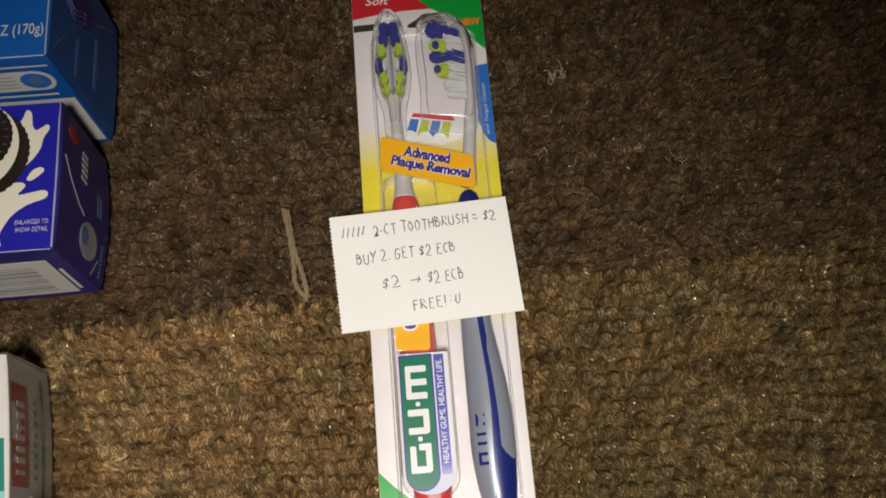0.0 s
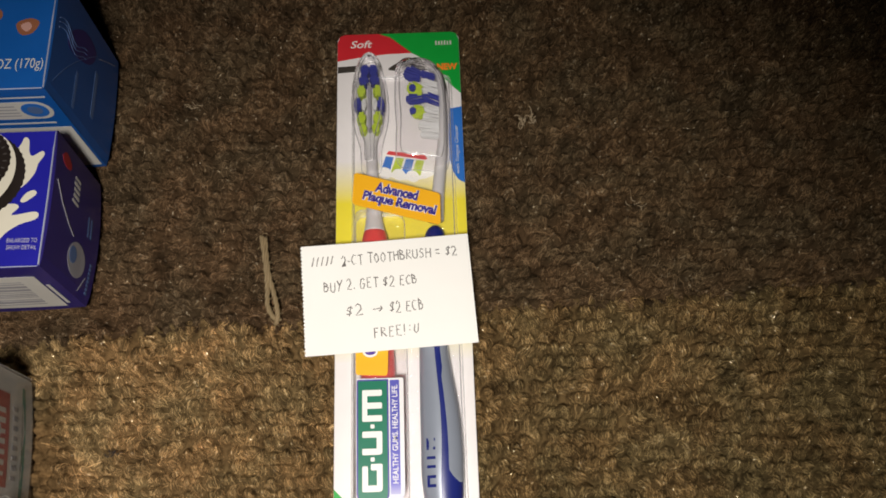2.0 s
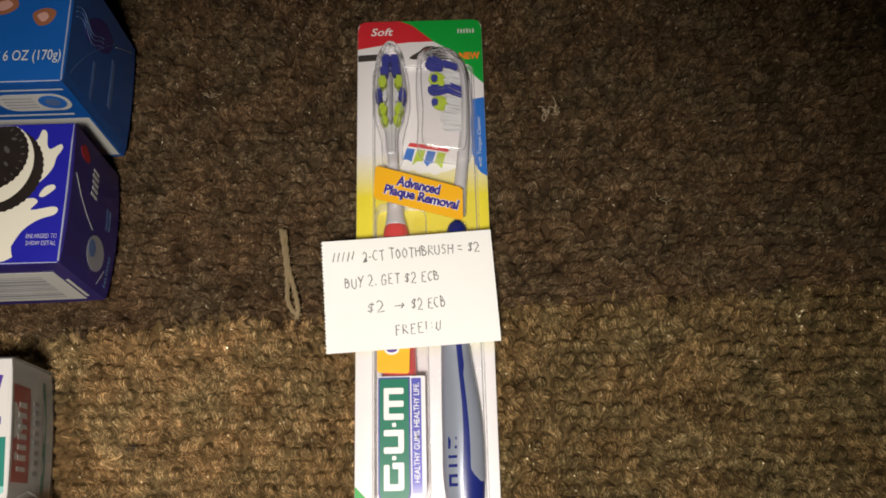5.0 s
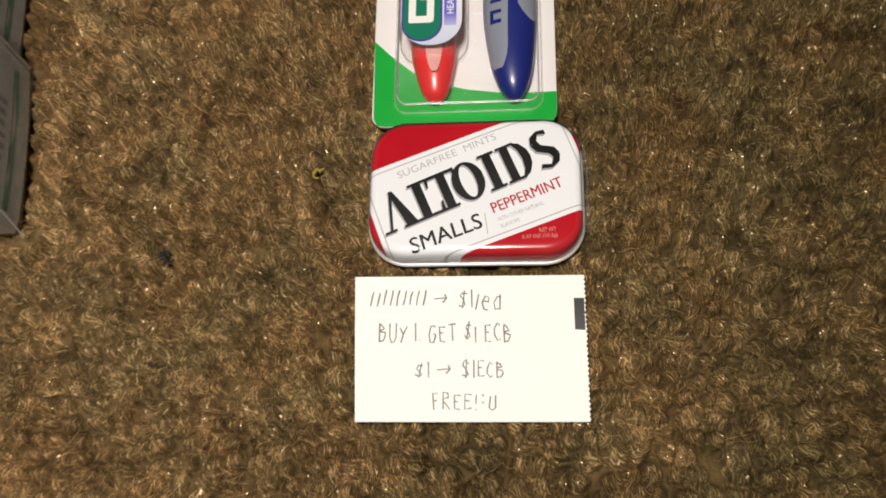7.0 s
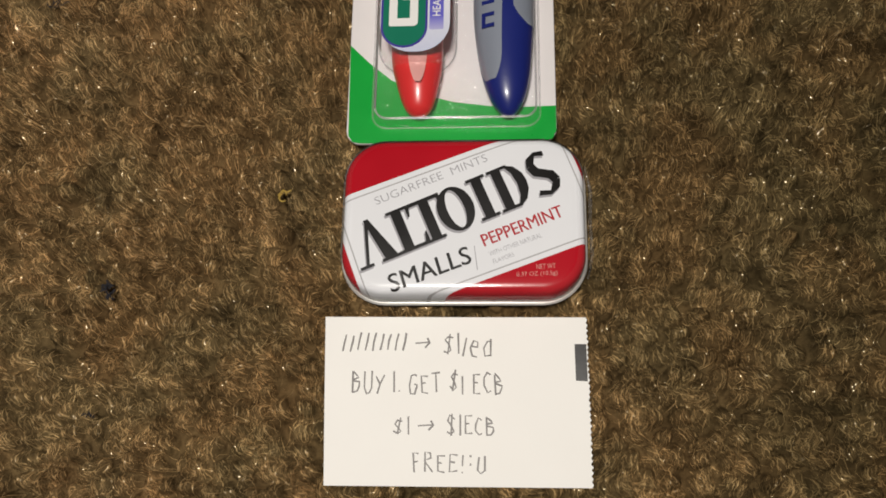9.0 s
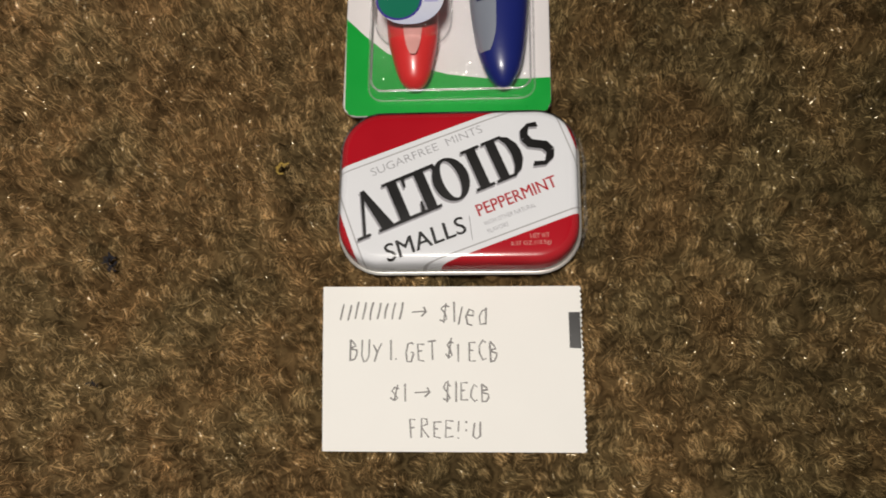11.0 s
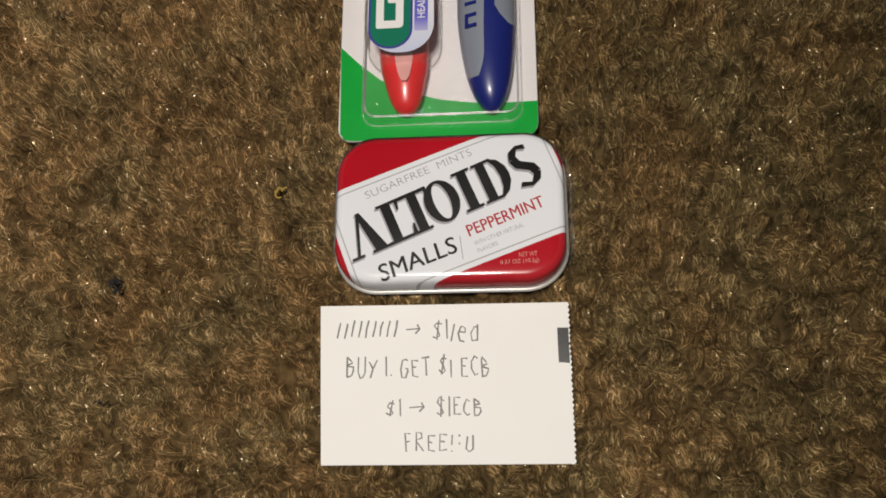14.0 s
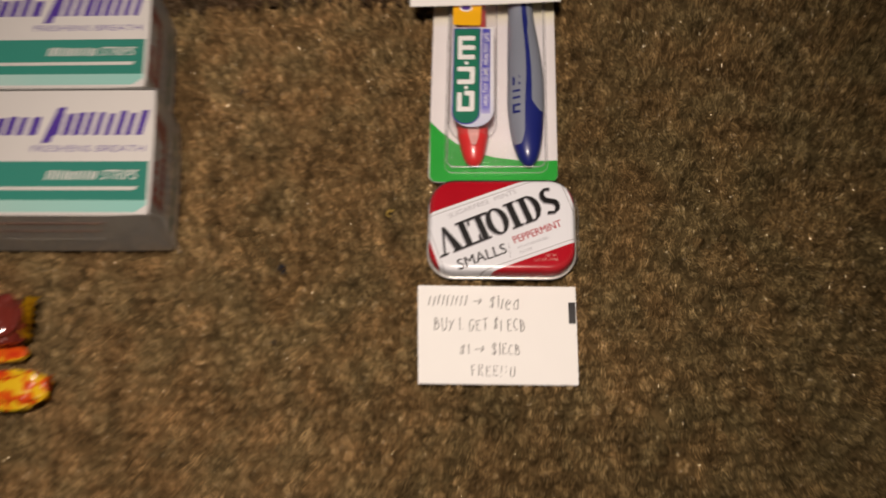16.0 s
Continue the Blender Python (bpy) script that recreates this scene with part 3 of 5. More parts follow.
# ---- toothbrush pack ----
HEAD_A = [(-15.8, 315.5), (-21.0, 310.5), (-23.7, 298), (-24.0, 284), (-20.6, 270), (-19.4, 258), (-11.8, 258), (-10.8, 270), (-7.8, 284), (-8.0, 298), (-10.6, 310.5)]
HEAD_B = [(6.0, 311.5), (-3.0, 308), (-4.6, 296), (-4.0, 280), (-3.6, 262), (8, 258.5), (18.4, 259), (20.4, 280), (19.4, 298), (14.0, 308.4)]


def toothbrush_pack():
    pack = thing("toothbrush_pack", (-2.5, 210, 0), "two toothbrushes in clear blister on printed card, on carpet", "toothbrush pack")
    outline = rounded(-31.6, 90.6, 26.2, 331.2, 4.0)
    card = part("backing_card", slab(outline, 0.6, 1.5, 0.3), CARD_WHITE, pack, "glossy white card with coloured print")
    on = level(1.5)

    def ink(name, shape, material, lift=0.06, label=""):
        return part(name, mapped(shape, on, lift), material, card, label)

    ink("yellow_print", rounded(-31.5, 172, 26.1, 264, 0.1, 1), YELLOW_FADE, 0.05)
    ink("red_corner", [(-31.5, 316.6), (-20, 318.6), (-8, 319.8), (3.7, 320.0), (-1.5, 324.6), (-6.5, 329.0), (-11.8, 331.1), (-28.0, 331.1), (-30.4, 330.1), (-31.5, 326.6)], RED)
    ink("green_corner", [(-11.8, 331.1), (-6.5, 329.0), (-1.5, 324.6), (3.7, 320.0), (8.2, 317.2), (13.2, 312.6), (17.6, 307.0), (22.0, 301.8), (26.1, 297.6), (26.1, 326.8), (25.0, 330.2), (22.4, 331.1)], GREEN, 0.05)
    ink("hang_slot", [(-31.3, 310.2), (-21.5, 310.8), (-21.5, 314.0), (-31.3, 313.6)], SLOT, 0.12)
    ink("hang_slot", curved([(-7.5, 311.2), (4, 310.6), (13.6, 310.6), (13.8, 313.6), (8, 314.4), (4.4, 317.2), (0.2, 317.4), (-3, 315.0)], 4), SLOT, 0.12)
    ink("blue_tab", [(20.2, 289.6), (26.1, 290.6), (26.1, 252.0), (23.4, 253.6), (21.2, 257.2), (19.9, 263.0), (19.7, 275.0)], TAB_BLUE)
    ink("green_foot", [(-31.0, 93.2), (-29.8, 91.2), (-27.6, 90.7), (22.2, 90.7), (25.0, 91.4), (26.1, 93.8), (26.1, 101.2), (18, 101.0), (8, 101.4), (-2, 102.8), (-11, 105.4), (-19.5, 109.8), (-26, 115.4), (-31.5, 121.0)], GREEN)
    part("lettering", letters("Soft", on, -25.4, 323.6, 10.4, 4.0, 0, 0.25, 0.012, 0.12), WHITE, card)
    pieces_of("lettering", bar_list(on, 15.0, 324.0, 8.2, 2.4, 6, 0, 0.55, 0.10), PRINT_PALE, card)
    part("lettering", letters("NEW", on, 15.4, 310.2, 9.6, 3.6, 0, 0.0, 0.05, 0.16), printed("new_orange_ink", (0.9, 0.22, 0.02), 0.4), card)
    part("lettering", letters("with Tongue Cleaner", on, 24.4, 256.5, 24.5, 2.0, 90, 0.2, 0.0, 0.12), PRINT_PALE, card)
    # the small printed tooth picture
    ink("picture_ground", curved([(-11.6, 262), (-9, 268.6), (6, 266.2), (13, 268), (12, 256), (-4, 254.6)], 4), WHITE, 0.09)
    tilt = lambda x, y, lift: (x, y - 0.17 * (x + 11), 1.5 + lift)
    part("picture", mapped([(-9.0, 267.6), (-7.8, 269.4), (8.4, 269.6), (9.8, 267.8), (8.6, 267.2)], tilt, 0.14), RED, card)
    for i, m in enumerate((TAB_BLUE, TUFT_LIME, TAB_BLUE, TUFT_LIME)):
        part("picture", mapped([(-11.6 + 4.6 * i, 259.0), (-7.6 + 4.6 * i, 259.0), (-5.6 + 4.6 * i, 266.6), (-9.2 + 4.6 * i, 266.6)], tilt, 0.13), m, card)
    for i in range(3):
        part("picture", mapped(ellipse(-9.6 + 6.2 * i, 258.2, 3.0, 2.8, 18), tilt, 0.18), WHITE, card)

    # red brush, seen from the front
    brush = part("toothbrush", handle(eased([(309.5, -15.8, 4.2, 1.2, 0.8), (306, -15.8, 4.6, 5.0, 1.6), (292, -15.7, 4.8, 6.8, 1.9), (278, -15.7, 4.8, 5.2, 1.8), (270, -15.6, 4.8, 2.6, 1.9), (250, -15.0, 5.2, 2.7, 2.4), (236, -14.4, 6.0, 3.4, 3.2), (228, -14.2, 6.4, 4.6, 3.8)])), NECK, pack, "translucent grey nylon brush with red rubber grip", True)
    part("grip", handle(eased([(231.5, -14.2, 6.4, 1.0, 1.0), (229.5, -14.2, 6.4, 3.4, 3.0), (222, -14.0, 6.6, 5.8, 4.6), (190, -13.6, 6.8, 6.6, 5.2), (150, -12.8, 6.8, 7.4, 5.4), (116, -11.9, 6.6, 7.2, 5.2), (106, -11.5, 6.2, 5.9, 4.8), (99.5, -11.3, 5.6, 4.0, 3.4), (97.2, -11.2, 5.2, 2.1, 1.9), (96.6, -11.2, 5.0, 0.5, 0.5)])), RED_RUBBER, brush, "glossy red rubber grip", True)

    # a reflection on the grip's tip, modelled as a pale pink pad
    glare = []
    for y in (113.0, 111.5, 110, 108.5, 107, 105.6, 104.6, 104.0):
        half = 0.03 + 0.36 * math.sqrt(max(0.0, 1 - ((113 - y) / 9.2) ** 2))
        glare.append((y, -11.9 + (116 - y) * 0.035, 6.5, 7.0 - (116 - y) * 0.12, 5.1, 1.5 - half, 1.5 + half))
    part("grip_window", handle(glare, 1.2, 2.0, 0.22), printed("tip_glare_paint", (0.84, 0.42, 0.39), 0.2, 0.3, coat=0.5), brush, "pale painted glare on the red grip", True)

    def tuft(x, y, w, h, z0, z1, m):
        rnd = random.Random(int(x * 31 + y * 7))
        pieces = []
        for i in range(5):
            for j in range(4):
                bx, by = x + (i - 2) * w / 5 + rnd.uniform(-0.1, 0.1), y + (j - 1.5) * h / 4 + rnd.uniform(-0.1, 0.1)
                if ((bx - x) / w) ** 2 + ((by - y) / h) ** 2 < 0.24:
                    top = z1 + rnd.uniform(-0.3, 0.2)
                    pieces.append(rings([(ellipse(bx, by, w * 0.13, h * 0.16, 6), z0), (ellipse(bx + rnd.uniform(-0.15, 0.15), by, w * 0.13, h * 0.16, 6), top)]))
        part("bristle_tuft", join(*pieces), m, brush, smooth=False)

    for dx in (-2.75, 2.75):
        tuft(-15.8 + dx * 0.7, 305.6, 4.2, 5.0, 6, 11.6, TUFT_BLUE)
        tuft(-15.8 + dx * 0.9, 300.8, 4.2, 5.0, 6, 11.0, TUFT_BLUE)
        tuft(-15.8 + dx * 1.3, 295.0, 3.6, 5.6, 6, 11.0, TUFT_LIME)
        tuft(-15.8 + dx * 1.9, 288.0, 3.2, 6.4, 6, 11.4, TUFT_BLUE)
        tuft(-15.8 + dx * 0.9, 288.2, 2.0, 5.8, 6, 10.6, TUFT_WHITE)
        tuft(-15.8 + dx * 1.3, 281.4, 3.8, 5.6, 6, 11.0, TUFT_LIME)
        tuft(-15.8 + dx * 1.0, 276.4, 3.2, 4.0, 6, 10.6, TUFT_LIME)
    part("bristle_ridge", slab(rounded(-16.5, 275.5, -15.1, 299, 0.6, 3), 6, 11.3), PRINT_GREY, brush)

    # blue brush, seen from the side
    blue = part("toothbrush", handle(eased([(308, 12.0, 6, 1.0, 1.5), (304, 15.8, 6, 1.8, 4.2), (290, 17.2, 6, 1.9, 5.0), (272, 16.8, 6, 2.2, 4.4), (262, 15.8, 6, 2.6, 3.0), (246, 14.0, 6.2, 2.8, 2.8), (232, 12.4, 6.4, 3.6, 3.4)])), NECK, pack, "grey nylon brush with navy and silver grip", True)
    st = eased([(229.5, 12.0, 6.2, 1.6, 1.6), (226, 11.9, 6.4, 4.2, 3.6), (214, 11.2, 6.6, 5.2, 4.6), (190, 10.2, 6.8, 5.4, 5.0), (174, 10.0, 6.8, 5.9, 5.2), (152, 11.4, 6.8, 7.6, 5.6), (138, 12.0, 6.8, 8.2, 5.8), (124, 12.0, 6.6, 8.2, 5.6), (110, 12.4, 6.2, 6.9, 5.0), (102, 12.8, 5.8, 5.0, 4.0), (97.6, 13.1, 5.4, 2.4, 2.2), (96.4, 13.2, 5.2, 0.5, 0.5)])
    grip = part("grip", handle(st), NAVY, blue, "navy rubber grip", True)
    left_pad, right_pad = [], []
    for y, cx, cz, a, b in st:
        if 104.4 < y < 216:
            close = 2.0 * (1 - math.sqrt(1 - min(0.98, max(0.0, (113 - y) / 9.0)) ** 2))
            lo, hi = 1.62 + 0.10 * math.sin(y * 0.03), 3.0
            if y < 150:
                lo += 0.0026 * (150 - y)
            left_pad.append((y, cx, cz, a, b, lo + close * 0.35, hi - close * 0.35))
        if 120.5 < y < 216:
            close = max(0.0, (127 - y) / 6.5) ** 2
            right_pad.append((y, cx, cz, a, b, 0.1, 1.26 - close * 0.85 - (0.12 if y > 165 else 0)))
    part("grip_pad", handle(left_pad, 1.6, 3.0, 0.16), SILVER, blue, "silver-blue plastic inlay", True)
    part("grip_pad", handle(right_pad, 0.1, 1.3, 0.16), SILVER, blue, "silver-blue plastic inlay", True)
    over = lambda x, y, lift: (x, y, 6.7 + 5.9 * math.sqrt(max(0.05, 1 - ((x - 12.0) / 8.5) ** 2)) + 0.1 + lift)
    for i, y in enumerate((119.8, 127.0, 134.0)):
        part("mark", mapped([(6.0, y), (9.4, y), (9.4, y + 1.1), (6.0, y + 1.1)], over, 0.12), NAVY, blue)
        part("mark", mapped([(6.0, y + 3.4), (9.4, y + 3.4), (9.4, y + 4.5), (6.0, y + 4.5)], over, 0.12), NAVY, blue)
        if i != 1:
            part("mark", mapped([(6.0, y + 0.9), (7.0, y + 0.9), (7.0, y + 3.6), (6.0, y + 3.6)], over, 0.12), NAVY, blue)

    def side_tuft(x0, y0, x1, y1, tip, root, m, z=9.6):
        """A bundle of bristles from its rooted end at x1, y1 to its round cut end at x0, y0."""
        rnd = random.Random(int(y0 * 13 + x0))
        pieces, d = [], (Vector((x1, y1)) - Vector((x0, y0))).normalized()
        for j in range(11):
            f = (j - 5) / 5
            draw = 0.9 * (1 - math.sqrt(1 - 0.96 * f * f)) * tip / 2
            a, b = Vector((x0, y0)) + Vector((-d.y, d.x)) * f * tip / 2 + d * draw, Vector((x1, y1)) + Vector((-d.y, d.x)) * f * root / 2
            pieces.append(tube([(b.x, b.y, z - 1.5 + rnd.uniform(-1, 1)), (a.x + rnd.uniform(-0.25, 0.25), a.y, z + rnd.uniform(-0.5, 0.8))], tip / 12, 5))
        part("bristle_tuft", join(*pieces), m, blue)

    for x0, y0, x1, y1, tip, root, m in ((0.0, 304.6, 7.6, 303.0, 7.6, 4.4, TUFT_BLUE), (7.4, 304.2, 14.2, 301.6, 3.4, 4.6, TUFT_BLUE), (7.8, 299.4, 16.0, 297.2, 3.4, 3.2, TUFT_WHITE), (1.4, 296.6, 8.2, 295.6, 6.2, 4.4, TUFT_LIME),
                                         (8.0, 295.4, 16.2, 294.0, 3.2, 3.0, TUFT_WHITE), (1.0, 289.6, 9.0, 291.8, 5.2, 4.2, TUFT_BLUE), (8.6, 292.2, 16.4, 289.0, 4.6, 4.2, TUFT_BLUE), (2.8, 283.2, 9.0, 285.0, 7.2, 4.6, TUFT_LIME),
                                         (9.0, 285.8, 16.4, 284.6, 3.6, 3.4, TUFT_WHITE), (8.2, 281.6, 16.4, 280.6, 3.6, 3.4, TUFT_WHITE), (6.0, 276.8, 16.2, 276.6, 4.4, 4.0, TUFT_WHITE), (6.8, 272.4, 16.2, 272.6, 3.8, 3.8, TUFT_WHITE)):
        side_tuft(x0, y0, x1, y1, tip, root, m)
    for y in (295.8, 284.0):
        part("bristle_spot", slab(ellipse(3.8, y, 1.5, 1.6, 14), 9.5, 11.4), TUFT_BLUE, blue)

    # clear blister: one shell of low tray, two head bulges and two sleeves
    def bulge(shape, height, shoulder):
        steps = [(inset(shape, shoulder * (1 - math.cos(a)) + 0.08 * height * math.sin(a)), 1.6 + (height - shoulder) * min(1, a * 4) + shoulder * math.sin(a)) for a in (0.25, 0.5, 0.8, 1.1, 1.35, math.pi / 2)]
        return rings([(shape, 1.6)] + steps, cap_low=False)

    tray = bulge(rounded(-24.4, 95.0, 21.8, 306, 4.0), 4.2, 1.2)
    head_a = bulge(curved(HEAD_A, 5), 12.0, 3.2)
    head_b = bulge(curved(HEAD_B, 5), 12.4, 3.0)
    sleeve = bulge(rounded(-22.6, 109.5, -1.2, 236, (8.5, 8.5, 4, 4), 8), 13.2, 1.6)
    shell = part("blister", join(tray, sleeve), CLEAR, pack, "clear moulded plastic blister with bright edges", True)
    for dome in (head_a, head_b):
        cover = part("blister_dome", dome, DOME, shell, "milky clear dome over a brush head", True)
        cover.visible_shadow = False
    shell.visible_shadow = False
    # added pale tubes that stand in for highlights along the moulded edges
    for shape, z in ((rounded(-24.4, 95.0, 21.8, 306, 4.0), 1.75), (rounded(-23.2, 96.2, 20.6, 304.8, 3.4), 5.7), (curved(HEAD_A, 5), 1.8), (inset(curved(HEAD_A, 5), 2.6), 12.6), (curved(HEAD_B, 5), 1.8), (inset(curved(HEAD_B, 5), 2.6), 13.0), (rounded(-22.6, 109.5, -1.2, 236, (8.5, 8.5, 4, 4), 8), 4.5)):
        line = [(x, y, z) for x, y in shape]
        edge = part("blister_edge", tube(line + line[:1], 0.3, 6), EDGE_HIGHLIGHT, shell, smooth=True)
        edge.visible_shadow = False

    # labels on the blister
    flat = level(14.95)
    slant = [(-22.2, 251.6), (-22.9, 238.8), (-22.0, 237.4), (13.4, 227.0), (14.6, 227.8), (14.8, 240.4), (13.8, 241.6), (-21.0, 252.2)]
    sticker = part("label", mapped(slant, flat, 0.25), ORANGE, pack, "slanted orange label with navy words")
    up = level(15.2)
    for words, x, y, w, h in (("Advanced", -13.6, 243.0, 19.0, 5.0), ("Plaque Removal", -19.2, 238.4, 32.4, 5.9)):
        part("lettering_edge", letters(words, up, x, y, w, h, -15.2, 0.0, 0.095, 0.05), WHITE, sticker)
        part("lettering", letters(words, up, x + 0.1, y + 0.1, w - 0.2, h - 0.2, -15.2, 0.0, 0.042, 0.1), NAVY_INK, sticker)
    plate = part("label", mapped(rounded(-21.2, 111.0, -2.4, 162.2, (8.6, 8.6, 0.6, 0.6), 8), flat, 0.2), PALE_RIM, pack, "green and blue label with white shapes")
    top = level(15.15)
    part("logo_rim", mapped(rounded(-21.0, 112.2, -8.4, 161.8, (6.2, 6.2, 0.5, 0.5), 8), top, 0.05), NAVY_INK, plate)
    part("logo_ground", mapped(rounded(-20.4, 112.8, -9.0, 161.2, (5.6, 5.6, 0.4, 0.4), 8), top, 0.1), LOGO_GREEN, plate)
    part("stripe", mapped(rounded(-7.9, 117.5, -4.1, 161.4, 0.3, 2), top, 0.06), LOGO_BLUE, plate)
    part("lettering", letters("HEALTHY GUMS. HEALTHY LIFE.", top, -4.9, 121.5, 38.0, 2.2, 90, 0.0, 0.01, 0.14), WHITE, plate)
    # three plain white blocks with dots between
    for k, (y0, y1) in enumerate(((118.6, 129.0), (132.4, 141.4), (145.2, 157.6))):
        b0, b1 = -18.8, -11.0
        pieces = [mapped(rounded(b0, y0, b1, y0 + 2.4, (0.5, 1.2, 1.2, 0.5) if k < 2 else 0.5, 3), top, 0.16), mapped(rounded(b0 if k else (b0 + b1) / 2 - 0.6, y1 - 2.4, b1, y1, 0.5, 3), top, 0.16)]
        if k < 2:
            pieces.append(mapped(rounded(b1 - 2.2, y0 + 1.2, b1, y1 - 1.2, 0.5, 3), top, 0.17))
        if k == 2:
            pieces.append(mapped(rounded(b0, (y0 + y1) / 2 - 1.2, b1, (y0 + y1) / 2 + 1.2, 0.5, 3), top, 0.16))
            pieces.append(mapped(rounded(b0, y0 + 1.2, b0 + 2.0, y1 - 1.2, 0.5, 3), top, 0.17))
        if k == 0:
            pieces.append(mapped(rounded(b0, y0 + 1.2, b0 + 2.2, y1 - 0.8, 0.5, 3), top, 0.17))
        part("logo_block", join(*pieces), WHITE, plate)
    for y in (130.7, 143.3):
        part("logo_block", mapped(rounded(-15.6, y - 0.8, -14.0, y + 0.8, 0.4, 3), top, 0.16), WHITE, plate)
    part("label", mapped([(-21.4, 164.8), (-20.8, 163.8), (-9.4, 163.2), (-8.6, 164.2), (-8.2, 178), (-21.4, 178)], flat, 0.2), ORANGE, pack, "orange label end under the note")
    part("mark", mapped(ellipse(-15.5, 173.0, 3.0, 2.2, 18), top, 0.06), WHITE, pack)
    part("mark", mapped(ellipse(-15.5, 173.0, 2.2, 1.3, 18), top, 0.1), PURPLE, pack)
    return pack


# ---- notes ----
def note(name, corners, arch, ragged, label):
    """A torn paper slip: corners (lower left, lower right, upper right, upper left), its bend, and the perforated side."""
    c = [Vector(p) for p in corners]
    mid = (c[0] + c[1] + c[2] + c[3]) / 4

    def lay(u, v, lift):
        p = c[0] * (1 - u) * (1 - v) + c[1] * u * (1 - v) + c[2] * u * v + c[3] * (1 - u) * v
        return (p.x, p.y, p.z + arch(u, v) + lift)

    slip = thing(name, (mid.x, mid.y, 0), label, "note", "paper price notes")
    nx, ny = 28, 60
    rnd = random.Random(len(name) + int(mid.y))
    bm = bmesh.new()
    rows = []
    for lift in (0.0, 0.22):
        grid = []
        for j in range(ny + 1):
            line = []
            for i in range(nx + 1):
                u, v = i / nx, j / ny
                if i == (0 if ragged == "left" else nx):
                    u += (0.0035 if j % 2 else -0.003) * (1 if ragged == "right" else -1) + rnd.uniform(-0.002, 0.002)
                line.append(bm.verts.new(lay(u, v, lift)))
            grid.append(line)
        rows.append(grid)
    for g, flip in ((rows[0], True), (rows[1], False)):
        for j in range(ny):
            for i in range(nx):
                q = (g[j][i], g[j][i + 1], g[j + 1][i + 1], g[j + 1][i])
                bm.faces.new(q[::-1] if flip else q)
    ring = lambda g: [g[0][i] for i in range(nx)] + [g[j][nx] for j in range(ny)] + [g[ny][i] for i in range(nx, 0, -1)] + [g[j][0] for j in range(ny, 0, -1)]
    a, b = ring(rows[0]), ring(rows[1])
    for i in range(len(a)):
        bm.faces.new((a[i], a[(i + 1) % len(a)], b[(i + 1) % len(a)], b[i]))
    sheet = part("sheet", bm, PAPER, slip, "cream paper with one perforated edge")
    return slip, sheet, lay


# pencil capitals: strokes through points given as two digits each, across and up from 0 to 9
GLYPHS = {"B": "00 09;09 47 56 05;05 64 62 40 00", "U": "09 02 20 50 72 79", "Y": "09 45;89 45 20", "G": "78 59 28 04 10 50 73 74 44", "E": "79 19 10 70;15 55",
          "T": "09 89;49 40", "$": "77 38 16 44 62 31 02;59 30", "1": "28 39 30", "2": "07 29 58 65 00 70", ",": "31 10", "C": "68 39 06 03 30 61", "F": "10 19 69;15 55",
          "R": "00 09 58 56 05 70", "H": "00 09;79 70;05 75", "O": "39 06 03 30 63 66 39", "S": "68 39 16 54 62 30 01", "!": "49 33;31 30", ":": "27 26;23 22",
          ")": "28 12 40 72 79", "/": "00 59", "e": "04 54 56 26 03 10 50", "a": "56 26 03 10 50;57 50", "-": "04 54", "=": "06 66;03 63", "I": "38 30", ">": "05 95;78 95 62"}
WIDE = {"1": 0.5, ",": 0.45, ":": 0.4, "!": 0.45, " ": 0.55, "-": 0.6, "/": 0.6, "I": 0.45}


def ribbon(points, width, rnd=None):
    """The outline of a flat stroke of that width through points."""
    pts = [Vector(p) for p in points]
    left, right = [], []
    for i, p in enumerate(pts):
        d = (pts[min(i + 1, len(pts) - 1)] - pts[max(i - 1, 0)]).normalized()
        n = Vector((-d.y, d.x)) * width / 2 * (rnd.uniform(0.75, 1.2) if rnd else 1.0)
        left.append(tuple(p + n))
        right.append(tuple(p - n))
    return left + right[::-1]


def pencil_mark(lay, size, paths, rnd, lift=0.27):
    """Pencil lines on a slip of size millimetres; the paths are in its own 0 to 1."""
    paper = lambda x, y, up: lay(x / size[0], y / size[1], up)
    return join(*[mapped(ribbon([(u * size[0], v * size[1]) for u, v in path], 0.43, rnd), paper, lift + 0.01 * k) for k, path in enumerate(paths)])


def handwriting(sheet, lay, size, words, u, v, width, height, seed, wave=0.0):
    """Pencil words, letter by letter, each a little out of line."""
    rnd = random.Random(seed)
    total = sum(WIDE.get(ch, 1.0) for ch in words)
    at, pieces = 0.0, []
    for ch in words:
        w = WIDE.get(ch, 1.0) / total * width
        if ch != " ":
            low, h, slope = v + rnd.uniform(-0.07, 0.07) * height + wave * at, height * rnd.uniform(0.88, 1.12), rnd.uniform(-0.06, 0.10)
            paths = []
            for line in GLYPHS[ch].split(";"):
                path = []
                for spot in line.split():
                    a, b = int(spot[0]) / 9 + rnd.uniform(-0.05, 0.05), int(spot[1]) / 9 + rnd.uniform(-0.05, 0.05)
                    path.append((u + at + (0.88 * a + slope * b) * w, low + b * h))
                paths.append(path)
            pieces.append(pencil_mark(lay, size, paths, rnd))
        at += w
    pieces_of("letter", pieces, PENCIL, sheet)


